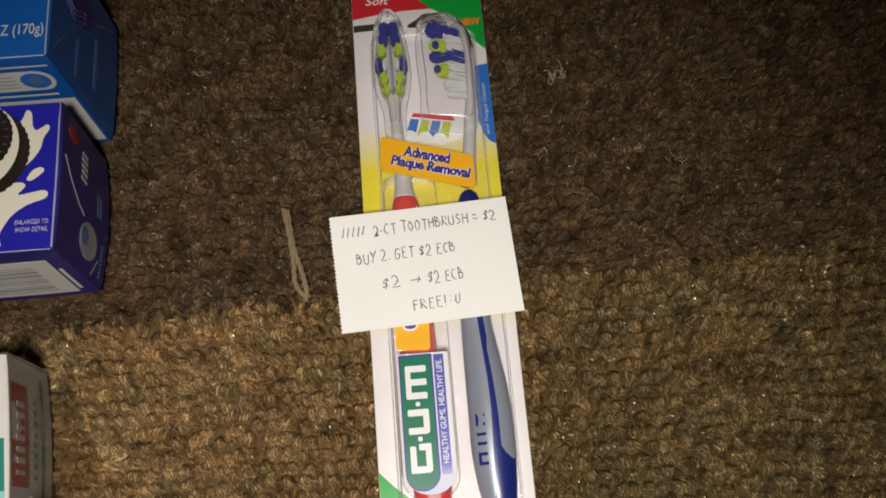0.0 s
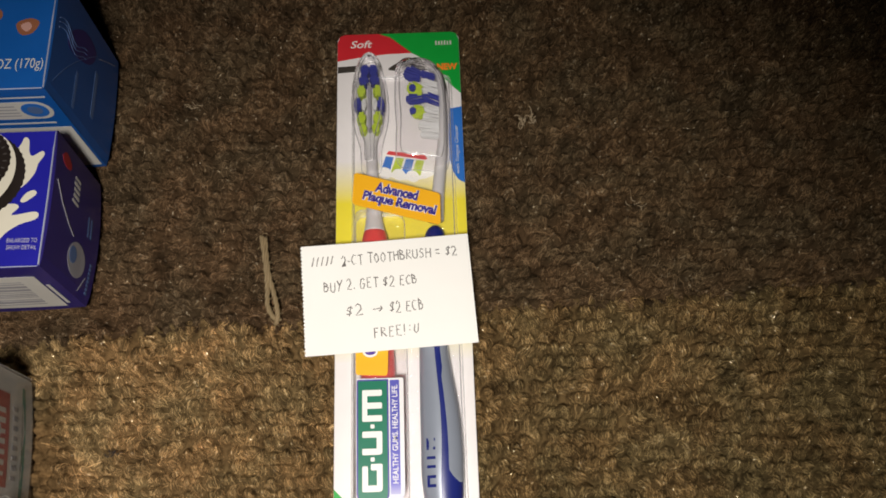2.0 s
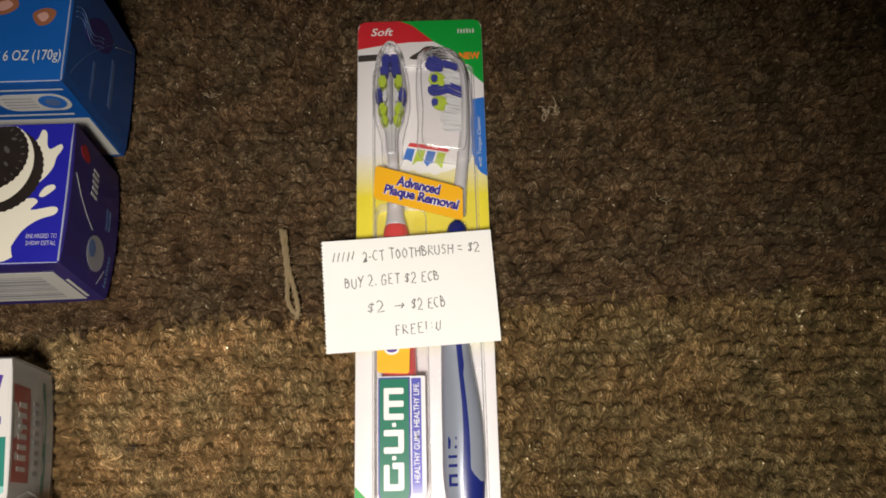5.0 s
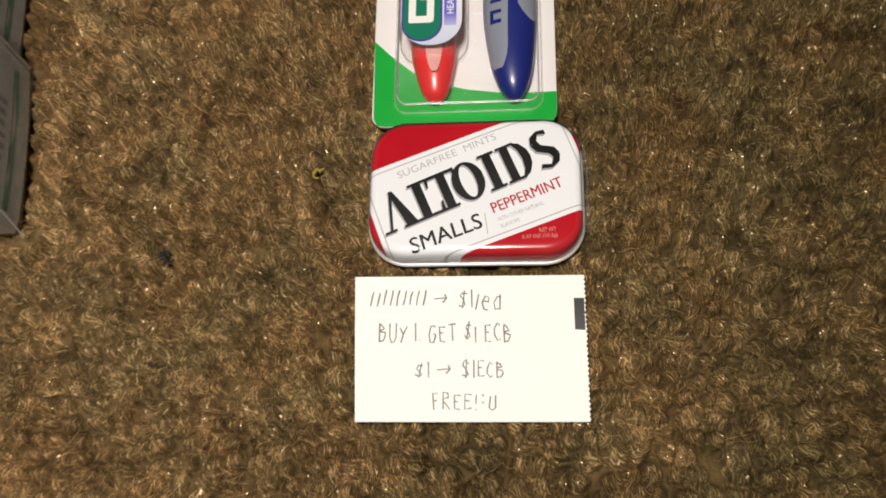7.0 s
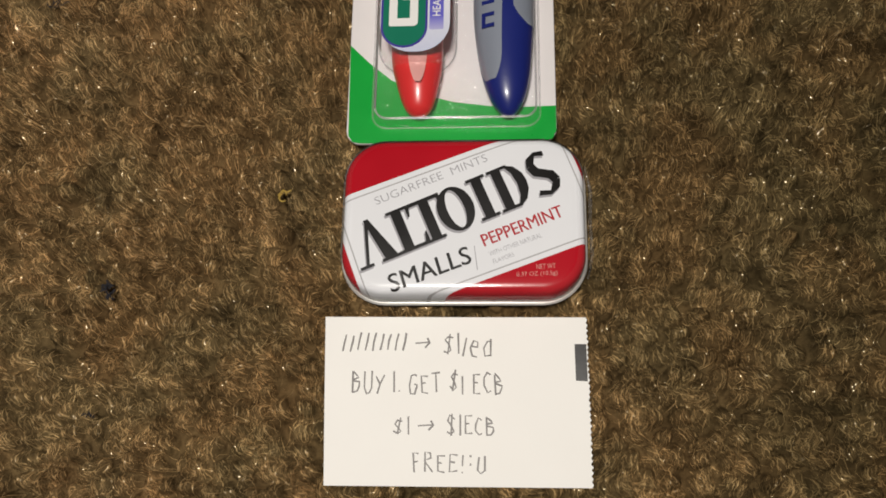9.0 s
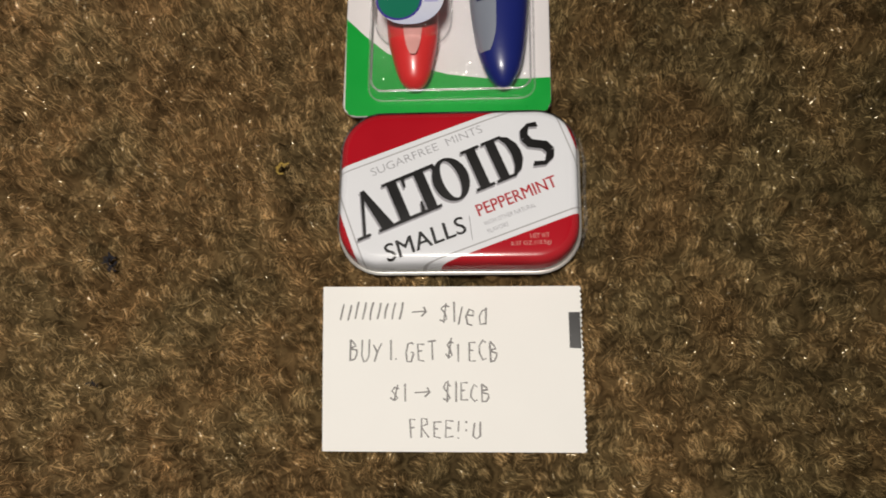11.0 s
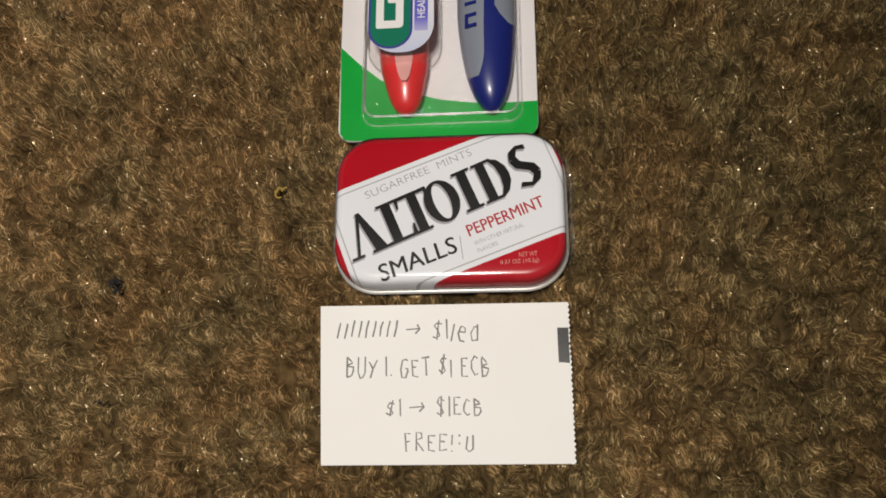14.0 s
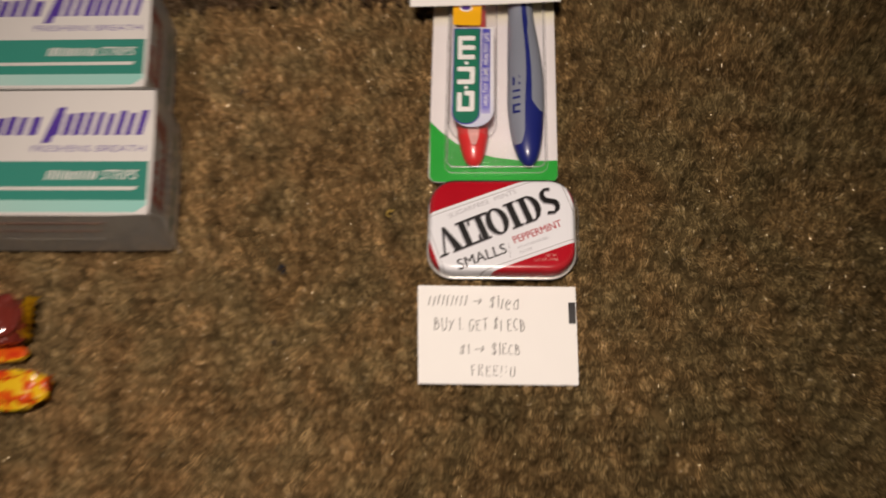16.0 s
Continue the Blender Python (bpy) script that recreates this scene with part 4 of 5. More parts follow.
def slashes(sheet, lay, size, u, v, width, height, count, seed):
    """Plain upright strokes in the place of a name."""
    rnd = random.Random(seed)
    pieces = []
    for i in range(count):
        a, low = u + width * (i + 0.5) / count, v + rnd.uniform(0, 0.015)
        pieces.append(pencil_mark(lay, size, [[(a - 0.004, low), (a + rnd.uniform(0.0, 0.006), low + 0.5 * height), (a + 0.010, low + height * rnd.uniform(0.8, 1.0))]], rnd))
    pieces_of("stroke", pieces, PENCIL, sheet)


def price_notes():
    arch = lambda u, v: 0.5 * math.sin(math.pi * v) * (0.4 + u) + 0.9 * max(0.0, v - 0.8) * math.sin(3 * u) - 0.35 * math.sin(math.pi * u)
    slip, sheet, lay = note("price_note", ((-33.0, 0.0, 0.7), (32.7, 0.2, 0.6), (32.4, 42.1, 0.9), (-34.5, 42.1, 1.7)), arch, "right", "cream torn paper slip with pencil prices, lying on carpet")
    size = (66.5, 42.0)
    slashes(sheet, lay, size, 0.058, 0.785, 0.26, 0.115, 9, 3)
    for words, u, v, width, height, seed in ((">", 0.35, 0.80, 0.062, 0.09, 4), ("$1/ea", 0.455, 0.765, 0.205, 0.125, 5), ("BUY 1, GET $1 ECB", 0.108, 0.54, 0.585, 0.115, 6),
                                             ("$1", 0.263, 0.295, 0.075, 0.11, 7), (">", 0.358, 0.31, 0.066, 0.085, 4), ("$1ECB", 0.467, 0.295, 0.19, 0.115, 8),
                                             ("FREE!", 0.335, 0.085, 0.20, 0.105, 9), (":", 0.548, 0.10, 0.02, 0.10, 10), (")", 0.572, 0.075, 0.045, 0.105, 11)):
        handwriting(sheet, lay, size, words, u, v, width, height, seed)
    part("mark", mapped([(0.952, 0.615), (0.996, 0.61), (0.996, 0.835), (0.952, 0.835)], lay, 0.3), BLACK, slip, "black printed block at the torn edge")
    arch = lambda u, v: -0.9 * math.sin(math.pi * v) * (1 - u) - 0.6 * math.sin(math.pi * u) + 0.5
    slip, sheet, lay = note("price_note", ((-41.0, 171.0, 18.6), (28.2, 175.2, 15.6), (25.7, 222.0, 15.6), (-44.0, 217.8, 17.6)), arch, "left", "cream torn paper slip with pencil prices, lying on the blister")
    size = (69.5, 46.8)
    slashes(sheet, lay, size, 0.05, 0.805, 0.14, 0.088, 5, 13)
    for words, u, v, width, height, seed, wave in (("2-CT TOOTHBRUSH = $2", 0.235, 0.795, 0.70, 0.088, 14, 0.03), ("BUY 2, GET $2 ECB", 0.125, 0.565, 0.56, 0.092, 15, 0.03),
                                                   ("$2", 0.245, 0.335, 0.115, 0.088, 16, 0.0), (">", 0.405, 0.345, 0.06, 0.07, 4, 0.0), ("$2 ECB", 0.50, 0.335, 0.21, 0.092, 17, 0.0),
                                                   ("FREE!", 0.40, 0.12, 0.19, 0.085, 18, 0.03), (":", 0.605, 0.14, 0.02, 0.08, 19, 0.0), (")", 0.628, 0.125, 0.042, 0.088, 20, 0.0)):
        handwriting(sheet, lay, size, words, u, v, width, height, seed, wave)


# ---- mint tin ----
def mint_tin():
    tin = thing("mint_tin", (1.13, 66.88, 0), "red and white enamelled mint tin in clear wrap, lying on carpet", "tin")
    # drawn at a larger depth round its own middle, then set to the true one
    ORIGIN[tin.name] = Vector((1.6, 64.3, 0))
    tin.scale = (1.035, 1.035, 0.55)
    x0, y0, x1, y1, corner = -28.9, 44.2, 32.1, 85.5, 11.0
    outer = rounded(x0, y0, x1, y1, corner, 10)
    base = rings([(inset(outer, 1.0), 0.2), (inset(outer, -0.2), 0.5), (inset(outer, -0.7), 1.0), (inset(outer, -0.7), 1.6), (inset(outer, -0.2), 2.1), (inset(outer, 0.3), 2.2)])
    part("base", base, TIN_BARE, tin, "bare shiny tinplate base with rolled rim", True)
    # the lid's rounded shoulder: how far in from the rim, and how high
    SHOULDER = [(0.0, 2.0), (0.1, 7.0), (0.25, 11.0), (0.5, 13.4), (0.9, 15.0), (1.5, 15.9), (2.3, 16.35), (3.2, 16.5), (5.0, 16.52)]
    lid = part("lid", rings([(inset(outer, d), z) for d, z in SHOULDER]), LID, tin, "red lid with slanted white band", True)

    def on(x, y, lift):
        """A place on the lid, lifted off its surface."""
        qx, qy = abs(x - (x0 + x1) / 2) - (x1 - x0) / 2 + corner, abs(y - (y0 + y1) / 2) - (y1 - y0) / 2 + corner
        d = corner - math.hypot(max(qx, 0), max(qy, 0)) - min(max(qx, qy), 0)
        return (x, y, float(np.interp(d, [k for k, _ in SHOULDER], [z for _, z in SHOULDER])) + lift)

    turn = 20.8
    part("lettering", letters("SUGARFREE  MINTS", on, -20.0, 67.4, 30.2, 2.1, 22.4, 0, -0.012, 0.12), PRINT_GREY, lid)
    part("lettering", join(*[letters("SMALLS", on, -15.5 + d, 44.9, 20.9, 4.5, turn, 0.06, 0.0, 0.34 + d / 9) for d in (0.0, 0.16)]), ENAMEL_BLACK, lid)
    part("lettering", join(*[letters("PEPPERMINT", on, 7.0 + d, 56.4, 21.0, 3.1, 21.6, 0.0, 0.0, 0.12 + d / 9) for d in (0.0, 0.12)]), ENAMEL_RED, lid)
    part("lettering", letters("WITH OTHER NATURAL", on, 8.4, 53.9, 13.6, 1.2, turn, 0, -0.005, 0.12), PRINT_GREY, lid)
    part("lettering", letters("FLAVORS", on, 9.3, 52.0, 5.4, 1.15, turn, 0, -0.005, 0.12), PRINT_GREY, lid)
    part("lettering", letters("NET WT", on, 19.6, 50.6, 4.6, 1.2, 3, 0, -0.01, 0.22), PINKISH, lid)
    part("lettering", letters("0.37 OZ (10.5g)", on, 14.8, 48.4, 9.8, 1.4, 3, 0, -0.01, 0.3), PINKISH, lid)
    part("rule", mapped([(5.2, 50.4), (5.4, 50.4), (4.6, 56.6), (4.4, 56.6)], on, 0.1), PRINT_GREY, lid)

    # seven plain black shapes along the slant, each with a grey edge below it
    cl, sl = math.cos(radians(23.0)), math.sin(radians(23.0))

    def slanted(points):
        return [(-22.9 + a * cl - b * sl, 50.3 + a * sl + b * cl) for a, b in points]

    def foot(a, b, w, t=0.9):
        return [(a, b), (a + w, b), (a + w, b + t), (a, b + t)]

    height = 11.6
    # thick strokes, thin strokes and feet of the seven shapes, along the slant
    ring_at = 27.2
    strokes = [[[(6.6, 0), (10.0, 0), (5.9, height + 0.4), (4.6, height + 0.4)], [(1.4, 0.4), (2.2, 0.4), (5.4, height - 1.0), (4.8, height)], foot(-0.2, 0, 3.6, 0.8), foot(5.6, 0, 5.4, 0.8)],
               [[(11.6, 0), (14.2, 0), (14.2, height), (11.6, height)], foot(10.4, 0, 8.0), foot(10.4, height - 0.8, 5.0, 0.8), [(17.2, 0.6), (18.4, 0.6), (18.4, 3.4), (17.9, 3.4)]],
               [[(18.9, 0), (21.5, 0), (21.5, height), (18.9, height)], foot(15.4, height - 1.0, 9.2, 1.0), foot(17.8, 0, 4.8, 0.8), [(15.4, height - 3.2), (15.9, height - 3.2), (16.5, height - 0.6), (15.4, height - 0.6)], [(24.1, height - 3.2), (24.6, height - 3.2), (24.6, height - 0.6), (23.5, height - 0.6)]],
               None,
               [[(33.2, 0), (35.8, 0), (35.8, height), (33.2, height)], foot(32.0, 0, 5.0, 0.8), foot(32.0, height - 0.8, 5.0, 0.8)],
               [[(38.6, 0), (41.1, 0), (41.1, height), (38.6, height)], foot(37.6, 0, 5.4, 0.8), foot(37.6, height - 0.8, 5.4, 0.8),
                [(42.4, 0), (44.6, 1.2), (46.0, 3.6), (46.3, 5.8), (46.0, 8.0), (44.6, 10.4), (42.4, height), (42.4, 10.8), (43.4, 8.8), (43.8, 5.8), (43.4, 2.8), (42.4, 0.8)]],
               [[(47.4, 8.2), (48.3, 5.9), (51.4, 4.0), (52.0, 2.6), (54.2, 3.2), (53.4, 5.4), (50.2, 7.4), (49.6, 9.0)], [(47.4, 8.4), (49.5, 8.8), (50.6, 10.8), (52.8, 10.0), (52.9, 11.4), (50.6, 11.9), (48.2, 10.8)],
                [(54.2, 3.0), (52.1, 2.8), (50.8, 0.8), (48.2, 1.8), (47.6, 0.6), (50.6, -0.3), (53.2, 0.8)]]]
    for k in range(7):
        for shade, m, lift in ((0.45, PRINT_GREY, 0.10), (0.0, ENAMEL_BLACK, 0.16)):
            move = lambda pts: slanted([(a - shade, b - shade) for a, b in pts])
            if k == 3:
                outer_o, inner_o = ellipse(ring_at, height / 2, 4.6, height / 2 + 0.2, 30), ellipse(ring_at, height / 2, 2.1, height / 2 - 0.6, 30)
                bm = bmesh.new()
                va = [bm.verts.new(on(x, y, lift)) for x, y in move(outer_o)]
                vb = [bm.verts.new(on(x, y, lift)) for x, y in move(inner_o)]
                for i in range(30):
                    bm.faces.new((va[i], va[(i + 1) % 30], vb[(i + 1) % 30], vb[i]))
                part("logo_shape", bm, m, lid)
                continue
            pieces = [mapped(move(shape), on, lift + 0.01 * i) for i, shape in enumerate(strokes[k])]
            part("logo_shape", join(*pieces), m, lid)
    wrap = rings([(inset(outer, -1.0), 0.4), (inset(outer, -0.5), 5.0), (inset(outer, -0.1), 12.0), (inset(outer, 0.5), 15.4), (inset(outer, 2.4), 16.9)], False, False)
    film = part("wrap", wrap, FILM, tin, "clear film round the sides", True)
    film.visible_shadow = False
    seam_bit = part("wrap_seam", tube([(32.6, 50, 3), (33.8, 56, 3.5), (33.6, 65, 3.2), (33.9, 73, 3.5), (32.7, 80, 3)], [0.2, 0.5, 0.4, 0.5, 0.2], 6), CLEAR, tin, smooth=True)
    seam_bit.visible_shadow = False
    return tin


# ---- cartons ----
def carton(name, x0, y0, x1, y1, h, body, sides, puff, label, category, group):
    """A closed folding box with slightly swollen sides. Gives the thing and the lay functions of its top, front and side."""
    box = thing(name, ((x0 + x1) / 2, (y0 + y1) / 2, 0), label, category, group)
    n = 12

    def swell(f, z):
        return puff * math.sin(math.pi * min(1, max(0, f))) ** 0.8 * (1 - 0.55 * z / h)

    bm = bmesh.new()
    levels = [0.2] + [h * k / 6 for k in range(1, 6)] + [h - 0.7, h - 0.2]
    rows = []
    for i, z in enumerate(levels):
        cut = 0.5 if i == len(levels) - 1 else 0.0
        ring = [(x0 + (x1 - x0) * k / n, y0 + cut - swell(k / n, z) * 0.4) for k in range(n)]
        ring += [(x1 - cut + swell(k / n, z), y0 + (y1 - y0) * k / n) for k in range(n)]
        ring += [(x1 - (x1 - x0) * k / n, y1 - cut) for k in range(n)]
        ring += [(x0, y1 - (y1 - y0) * k / n) for k in range(n)]
        rows.append((ring, z))
    # corners worn round
    rows = [([(x + (0.35 if k == n else 0) * -1, y + (0.35 if k == n else 0)) for k, (x, y) in enumerate(ring)], z) for ring, z in rows]
    bm = rings(rows)
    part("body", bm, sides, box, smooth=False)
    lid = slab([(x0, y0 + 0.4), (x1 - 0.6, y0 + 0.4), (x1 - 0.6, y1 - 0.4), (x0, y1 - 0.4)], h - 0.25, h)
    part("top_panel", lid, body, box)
    top = level(h)
    front = lambda x, z, lift: (x, y0 - swell((x - x0) / (x1 - x0), z) * 0.4 - 0.03 - lift, z)
    side = lambda y, z, lift: (x1 + swell((y - y0) / (y1 - y0), z) + 0.03 + lift, y, z)
    return box, top, front, side


def strip(a0, b0, a1, b1, n=8):
    """A long rectangle with points along it, to follow a swollen side."""
    return [(a0 + (a1 - a0) * k / n, b0) for k in range(n + 1)] + [(a1 - (a1 - a0) * k / n, b1) for k in range(n + 1)]


def barcode(box, lay, x0, z0, x1, z1, count, seed, horizontal=False):
    rnd = random.Random(seed)
    at, pieces = 0.0, []
    span = (z1 - z0) if horizontal else (x1 - x0)
    while at < span - 0.6:
        w = rnd.choice([0.35, 0.5, 0.8, 1.1]) * span / count
        if horizontal:
            pieces.append(mapped(strip(x0, z0 + at, x1, z0 + at + w), lay, 0.14))
        else:
            pieces.append(mapped([(x0 + at, z0), (x0 + at + w, z0), (x0 + at + w, z1), (x0 + at, z1)], lay, 0.14))
        at += w + rnd.choice([0.4, 0.6, 1.0]) * span / count
    pieces_of("bar", pieces, PRINT_GREY, box)


def lean(box, height, dx, dy):
    """A carton pushed out of square: its foot stands dx and dy millimetres off its top."""
    for piece in box.children:
        for v in piece.data.vertices:
            drop = max(0.0, 1 - v.co.z / (height * MM))
            v.co.x += dx * MM * drop
            v.co.y += dy * MM * drop


def cookie_boxes():
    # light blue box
    box, top, front, side = carton("cookie_box", -290, 269.5, -136.2, 324, 65, BLUE_CARD, BLUE_SIDE_SHADE, 1.0, "bright blue cookie carton with printed crumbs, standing on carpet", "box", "cookie cartons")
    part("lettering", letters("NET WT 6 OZ (170g)", top, -178.0, 277.2, 40.1, 5.8, 0, 0, 0.0, 0.1), PRINT_PALE, box)
    part("front_panel", mapped(strip(-289, 30, -136.2, 64.2), front, 0.06), BLUE_CARD, box)
    part("front_rule", mapped(strip(-289, 58.6, -138.5, 59.4), front, 0.12), PRINT_PALE, box)
    part("badge", mapped(rounded(-168, 43.5, -139.5, 56.0, 6.0, 6), front, 0.12), PRINT_PALE, box, "pale oval badge")
    part("badge_ring", mapped(ellipse(-146.5, 49.8, 5.4, 5.0, 20), front, 0.18), TAB_BLUE, box)
    part("badge_dot", mapped(ellipse(-146.5, 49.8, 3.0, 2.8, 20), front, 0.22), PRINT_DIM, box)
    for z in (52.5, 50.2, 47.9, 45.8):
        part("small_print", mapped(strip(-165.5, z, -153.5, z + 0.7), front, 0.16), PRINT_GREY, box)
    part("small_print", mapped(strip(-210, 39.6, -142, 40.6), front, 0.14), PRINT_PALE, box)
    part("barcode_panel", mapped(strip(-200, 3.0, -137.5, 36.5), front, 0.12), PRINT_PALE, box)
    barcode(box, front, -190, 14, -143.5, 33, 14, 4, True)
    part("worn_edge", tube([(-136.9, 270, 64.75), (-136.75, 290, 64.8), (-136.8, 320, 64.7)], 0.32, 5), EDGE_WORN, box)
    part("worn_edge", tube([(-288, 269.9, 64.75), (-200, 269.8, 64.8), (-137.2, 269.9, 64.7)], 0.3, 5), EDGE_WORN, box)
    for pts, m in (([(-150.5, 299.5), (-145.5, 301.4), (-141.6, 299.4), (-143.6, 294.8), (-147.6, 293.6), (-150, 296)], COCOA), ([(-149, 298), (-146, 299.6), (-144.4, 297.4), (-146.4, 295.2)], PINKISH),
                   ([(-169, 303), (-163, 306.5), (-158, 306), (-157, 302), (-162, 299), (-168, 299.5)], COCOA), ([(-167, 303), (-161.5, 305.4), (-159, 303), (-163, 300.6)], PINKISH)):
        part("crumb_print", mapped(curved(pts, 3), top, 0.08 if m is COCOA else 0.14), m, box)
    part("side_line", join(*[tube([side(276 + 5 * k, 60 - 3.2 * k - 0.9 * k * k * 0.3, 0.1) for k in range(8)], 0.14, 4)]), PRINT_DIM, box)
    part("side_line", tube([side(311, 22, 0.1), side(316, 12, 0.1), side(319, 5, 0.1)], 0.16, 4), PRINT_GREY, box)
    part("side_print", mapped([(y, z) for y, z in strip(281, 22, 303, 25)], side, 0.1), PRINT_DIM, box)
    part("side_picture", mapped(curved([(298, 52), (306, 50), (314, 38), (312, 26), (303, 30), (298, 42)], 4), side, 0.1), ROYAL_SHADE_AND_PRINT, box)
    pieces_of("side_mark", bar_list(side, 275.5, 40, 17.0, 2.6, 11, 0, 0.55, 0.1, 0.0, 3), PRINT_DIM, box)
    pieces_of("side_mark", [tube([side(300 + 0.4 * a + 2.2 * math.sin(k * 0.8), 61 - 2.6 * k, 0.12) for k in range(11)], 0.22, 4) for a in (0, 6, 11)], PRINT_DIM, box)
    lean(box, 65, 0.0, -3.0)
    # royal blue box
    box, top, front, side = carton("cookie_box", -290, 202.2, -136.6, 259.5, 49.6, ROYAL, ROYAL_SHADE_AND_PRINT, 2.2, "royal blue cookie carton with a milk splash print, standing on carpet", "box", "cookie cartons")

    def wafer(cx, cy, r, teeth):
        return [(cx + (r + (0.45 if i % 2 else 0)) * math.cos(2 * math.pi * i / teeth), min(cy + (r + (0.45 if i % 2 else 0)) * math.sin(2 * math.pi * i / teeth), 258.8)) for i in range(teeth)]

    splash = [(-190, 203.2), (-157.5, 203.4), (-155.6, 209), (-152, 215.4), (-146.6, 219.4), (-140.6, 221.4), (-139.6, 223.6), (-142, 224.6), (-150, 223.4), (-147.6, 226.6), (-149.4, 228.2), (-154.5, 228.4), (-150, 233), (-146.0, 236.6), (-143.2, 241), (-142.4, 245), (-140.4, 248.6), (-141.4, 250.4), (-145.0, 248.4), (-146.6, 250.4), (-147.2, 255.4), (-149.2, 256.6), (-150.8, 252.6), (-155, 250), (-165, 245), (-190, 240)]
    part("milk_print", mapped(curved(splash, 3), top, 0.06), CREAM, box, "printed cream milk splash")
    part("milk_print", mapped(curved([(-147.4, 229.4), (-145.4, 232.6), (-142.6, 233.6), (-141.4, 232.2), (-143.6, 230), (-146, 228.6)], 4), top, 0.06), CREAM, box)
    part("wafer_print", mapped(wafer(-165.0, 240.4, 17.8, 84), top, 0.12), WAFER, box, "printed dark chocolate wafer")
    part("cream_print", mapped([(x, min(y, 258.7)) for x, y in ellipse(-166.6, 243.2, 15.6, 17.2, 48)], top, 0.16), CREAM, box)
    part("wafer_print", mapped([(x, min(y, 258.6)) for x, y in wafer(-168.3, 246.6, 14.6, 70)], top, 0.2), WAFER, box)
    for i in range(26):
        a = 2 * math.pi * i / 26
        x, y = -168.3 + 12.6 * math.cos(a), 246.6 + 12.6 * math.sin(a)
        if y < 257.8:
            part("wafer_relief", mapped(ellipse(x, y, 0.9, 0.28, 8, math.degrees(a)), top, 0.25), RELIEF, box)
    for dx, dy, r in ((0, 0, 2.6), (6.2, 2, 1.8), (3, -6.4, 1.8), (-4, -6, 1.8), (6.6, -4, 1.2), (8.5, 6.5, 1.2)):
        part("wafer_relief", mapped(ellipse(-168.3 + dx, 246.6 + dy, r, r * 0.5, 12, dx * 20), top, 0.25), RELIEF, box)
    part("lettering", letters("ENLARGED TO", top, -150.4, 212.2, 11.6, 1.7, -1, 0, -0.01, 0.1), PRINT_PALE, box)
    part("lettering", letters("SHOW DETAIL", top, -150.2, 209.4, 11.4, 1.7, -1, 0, -0.01, 0.1), PRINT_PALE, box)
    part("front_panel", mapped(strip(-260, 4.5, -143.0, 39.5), front, 0.12), PRINT_PALE, box, "pale panel with bar code")
    barcode(box, front, -250, 8, -150.0, 35, 13, 8, True)
    part("front_rule", mapped(strip(-142.0, 8, -140.6, 30, 1), front, 0.12), PRINT_PALE, box)
    part("worn_edge", tube([(-137.3, 203, 49.4), (-137.0, 230, 49.5), (-137.2, 259, 49.3)], 0.34, 5), EDGE_WORN, box)
    part("worn_edge", tube([(-288, 202.6, 49.35), (-200, 202.4, 49.45), (-137.6, 202.7, 49.3)], 0.3, 5), EDGE_WORN, box)
    pieces_of("side_mark", bar_list(side, 237, 25, 13.5, 6.0, 5, -6, 0.55, 0.1), PRINT_PALE, box)
    part("side_mark", mapped(curved([(249, 40), (252, 43), (255, 39), (252, 34), (249, 35)], 3), side, 0.1), DEEP_RED, box)
    part("side_badge", mapped(ellipse(216, 20, 7.2, 8.6, 24), side, 0.1), PRINT_GREY, box, "grey round badge")
    part("side_badge", mapped(ellipse(217, 24, 3.6, 3.4, 18), side, 0.16), PRINT_DIM, box)
    part("small_print", mapped(strip(229, 9, 238, 10.2), side, 0.1), PRINT_DIM, box)
    part("small_print", mapped(strip(229, 12, 238, 13.2), side, 0.1), PRINT_DIM, box)
    part("side_line", tube([side(240, 46, 0.1), side(233, 40, 0.1), side(227, 32, 0.1), side(224, 26, 0.1)], 0.16, 4), PRINT_GREY, box)
    part("side_line", tube([side(212, 9, 0.1), side(205, 14, 0.1)], 0.16, 4), PRINT_GREY, box)
    pieces_of("small_print", bar_list(side, 206, 4.5, 14, 2.0, 8, 0, 0.6, 0.1, 0.0, 6), PRINT_DIM, box)
    lean(box, 49.6, -1.8, -2.0)


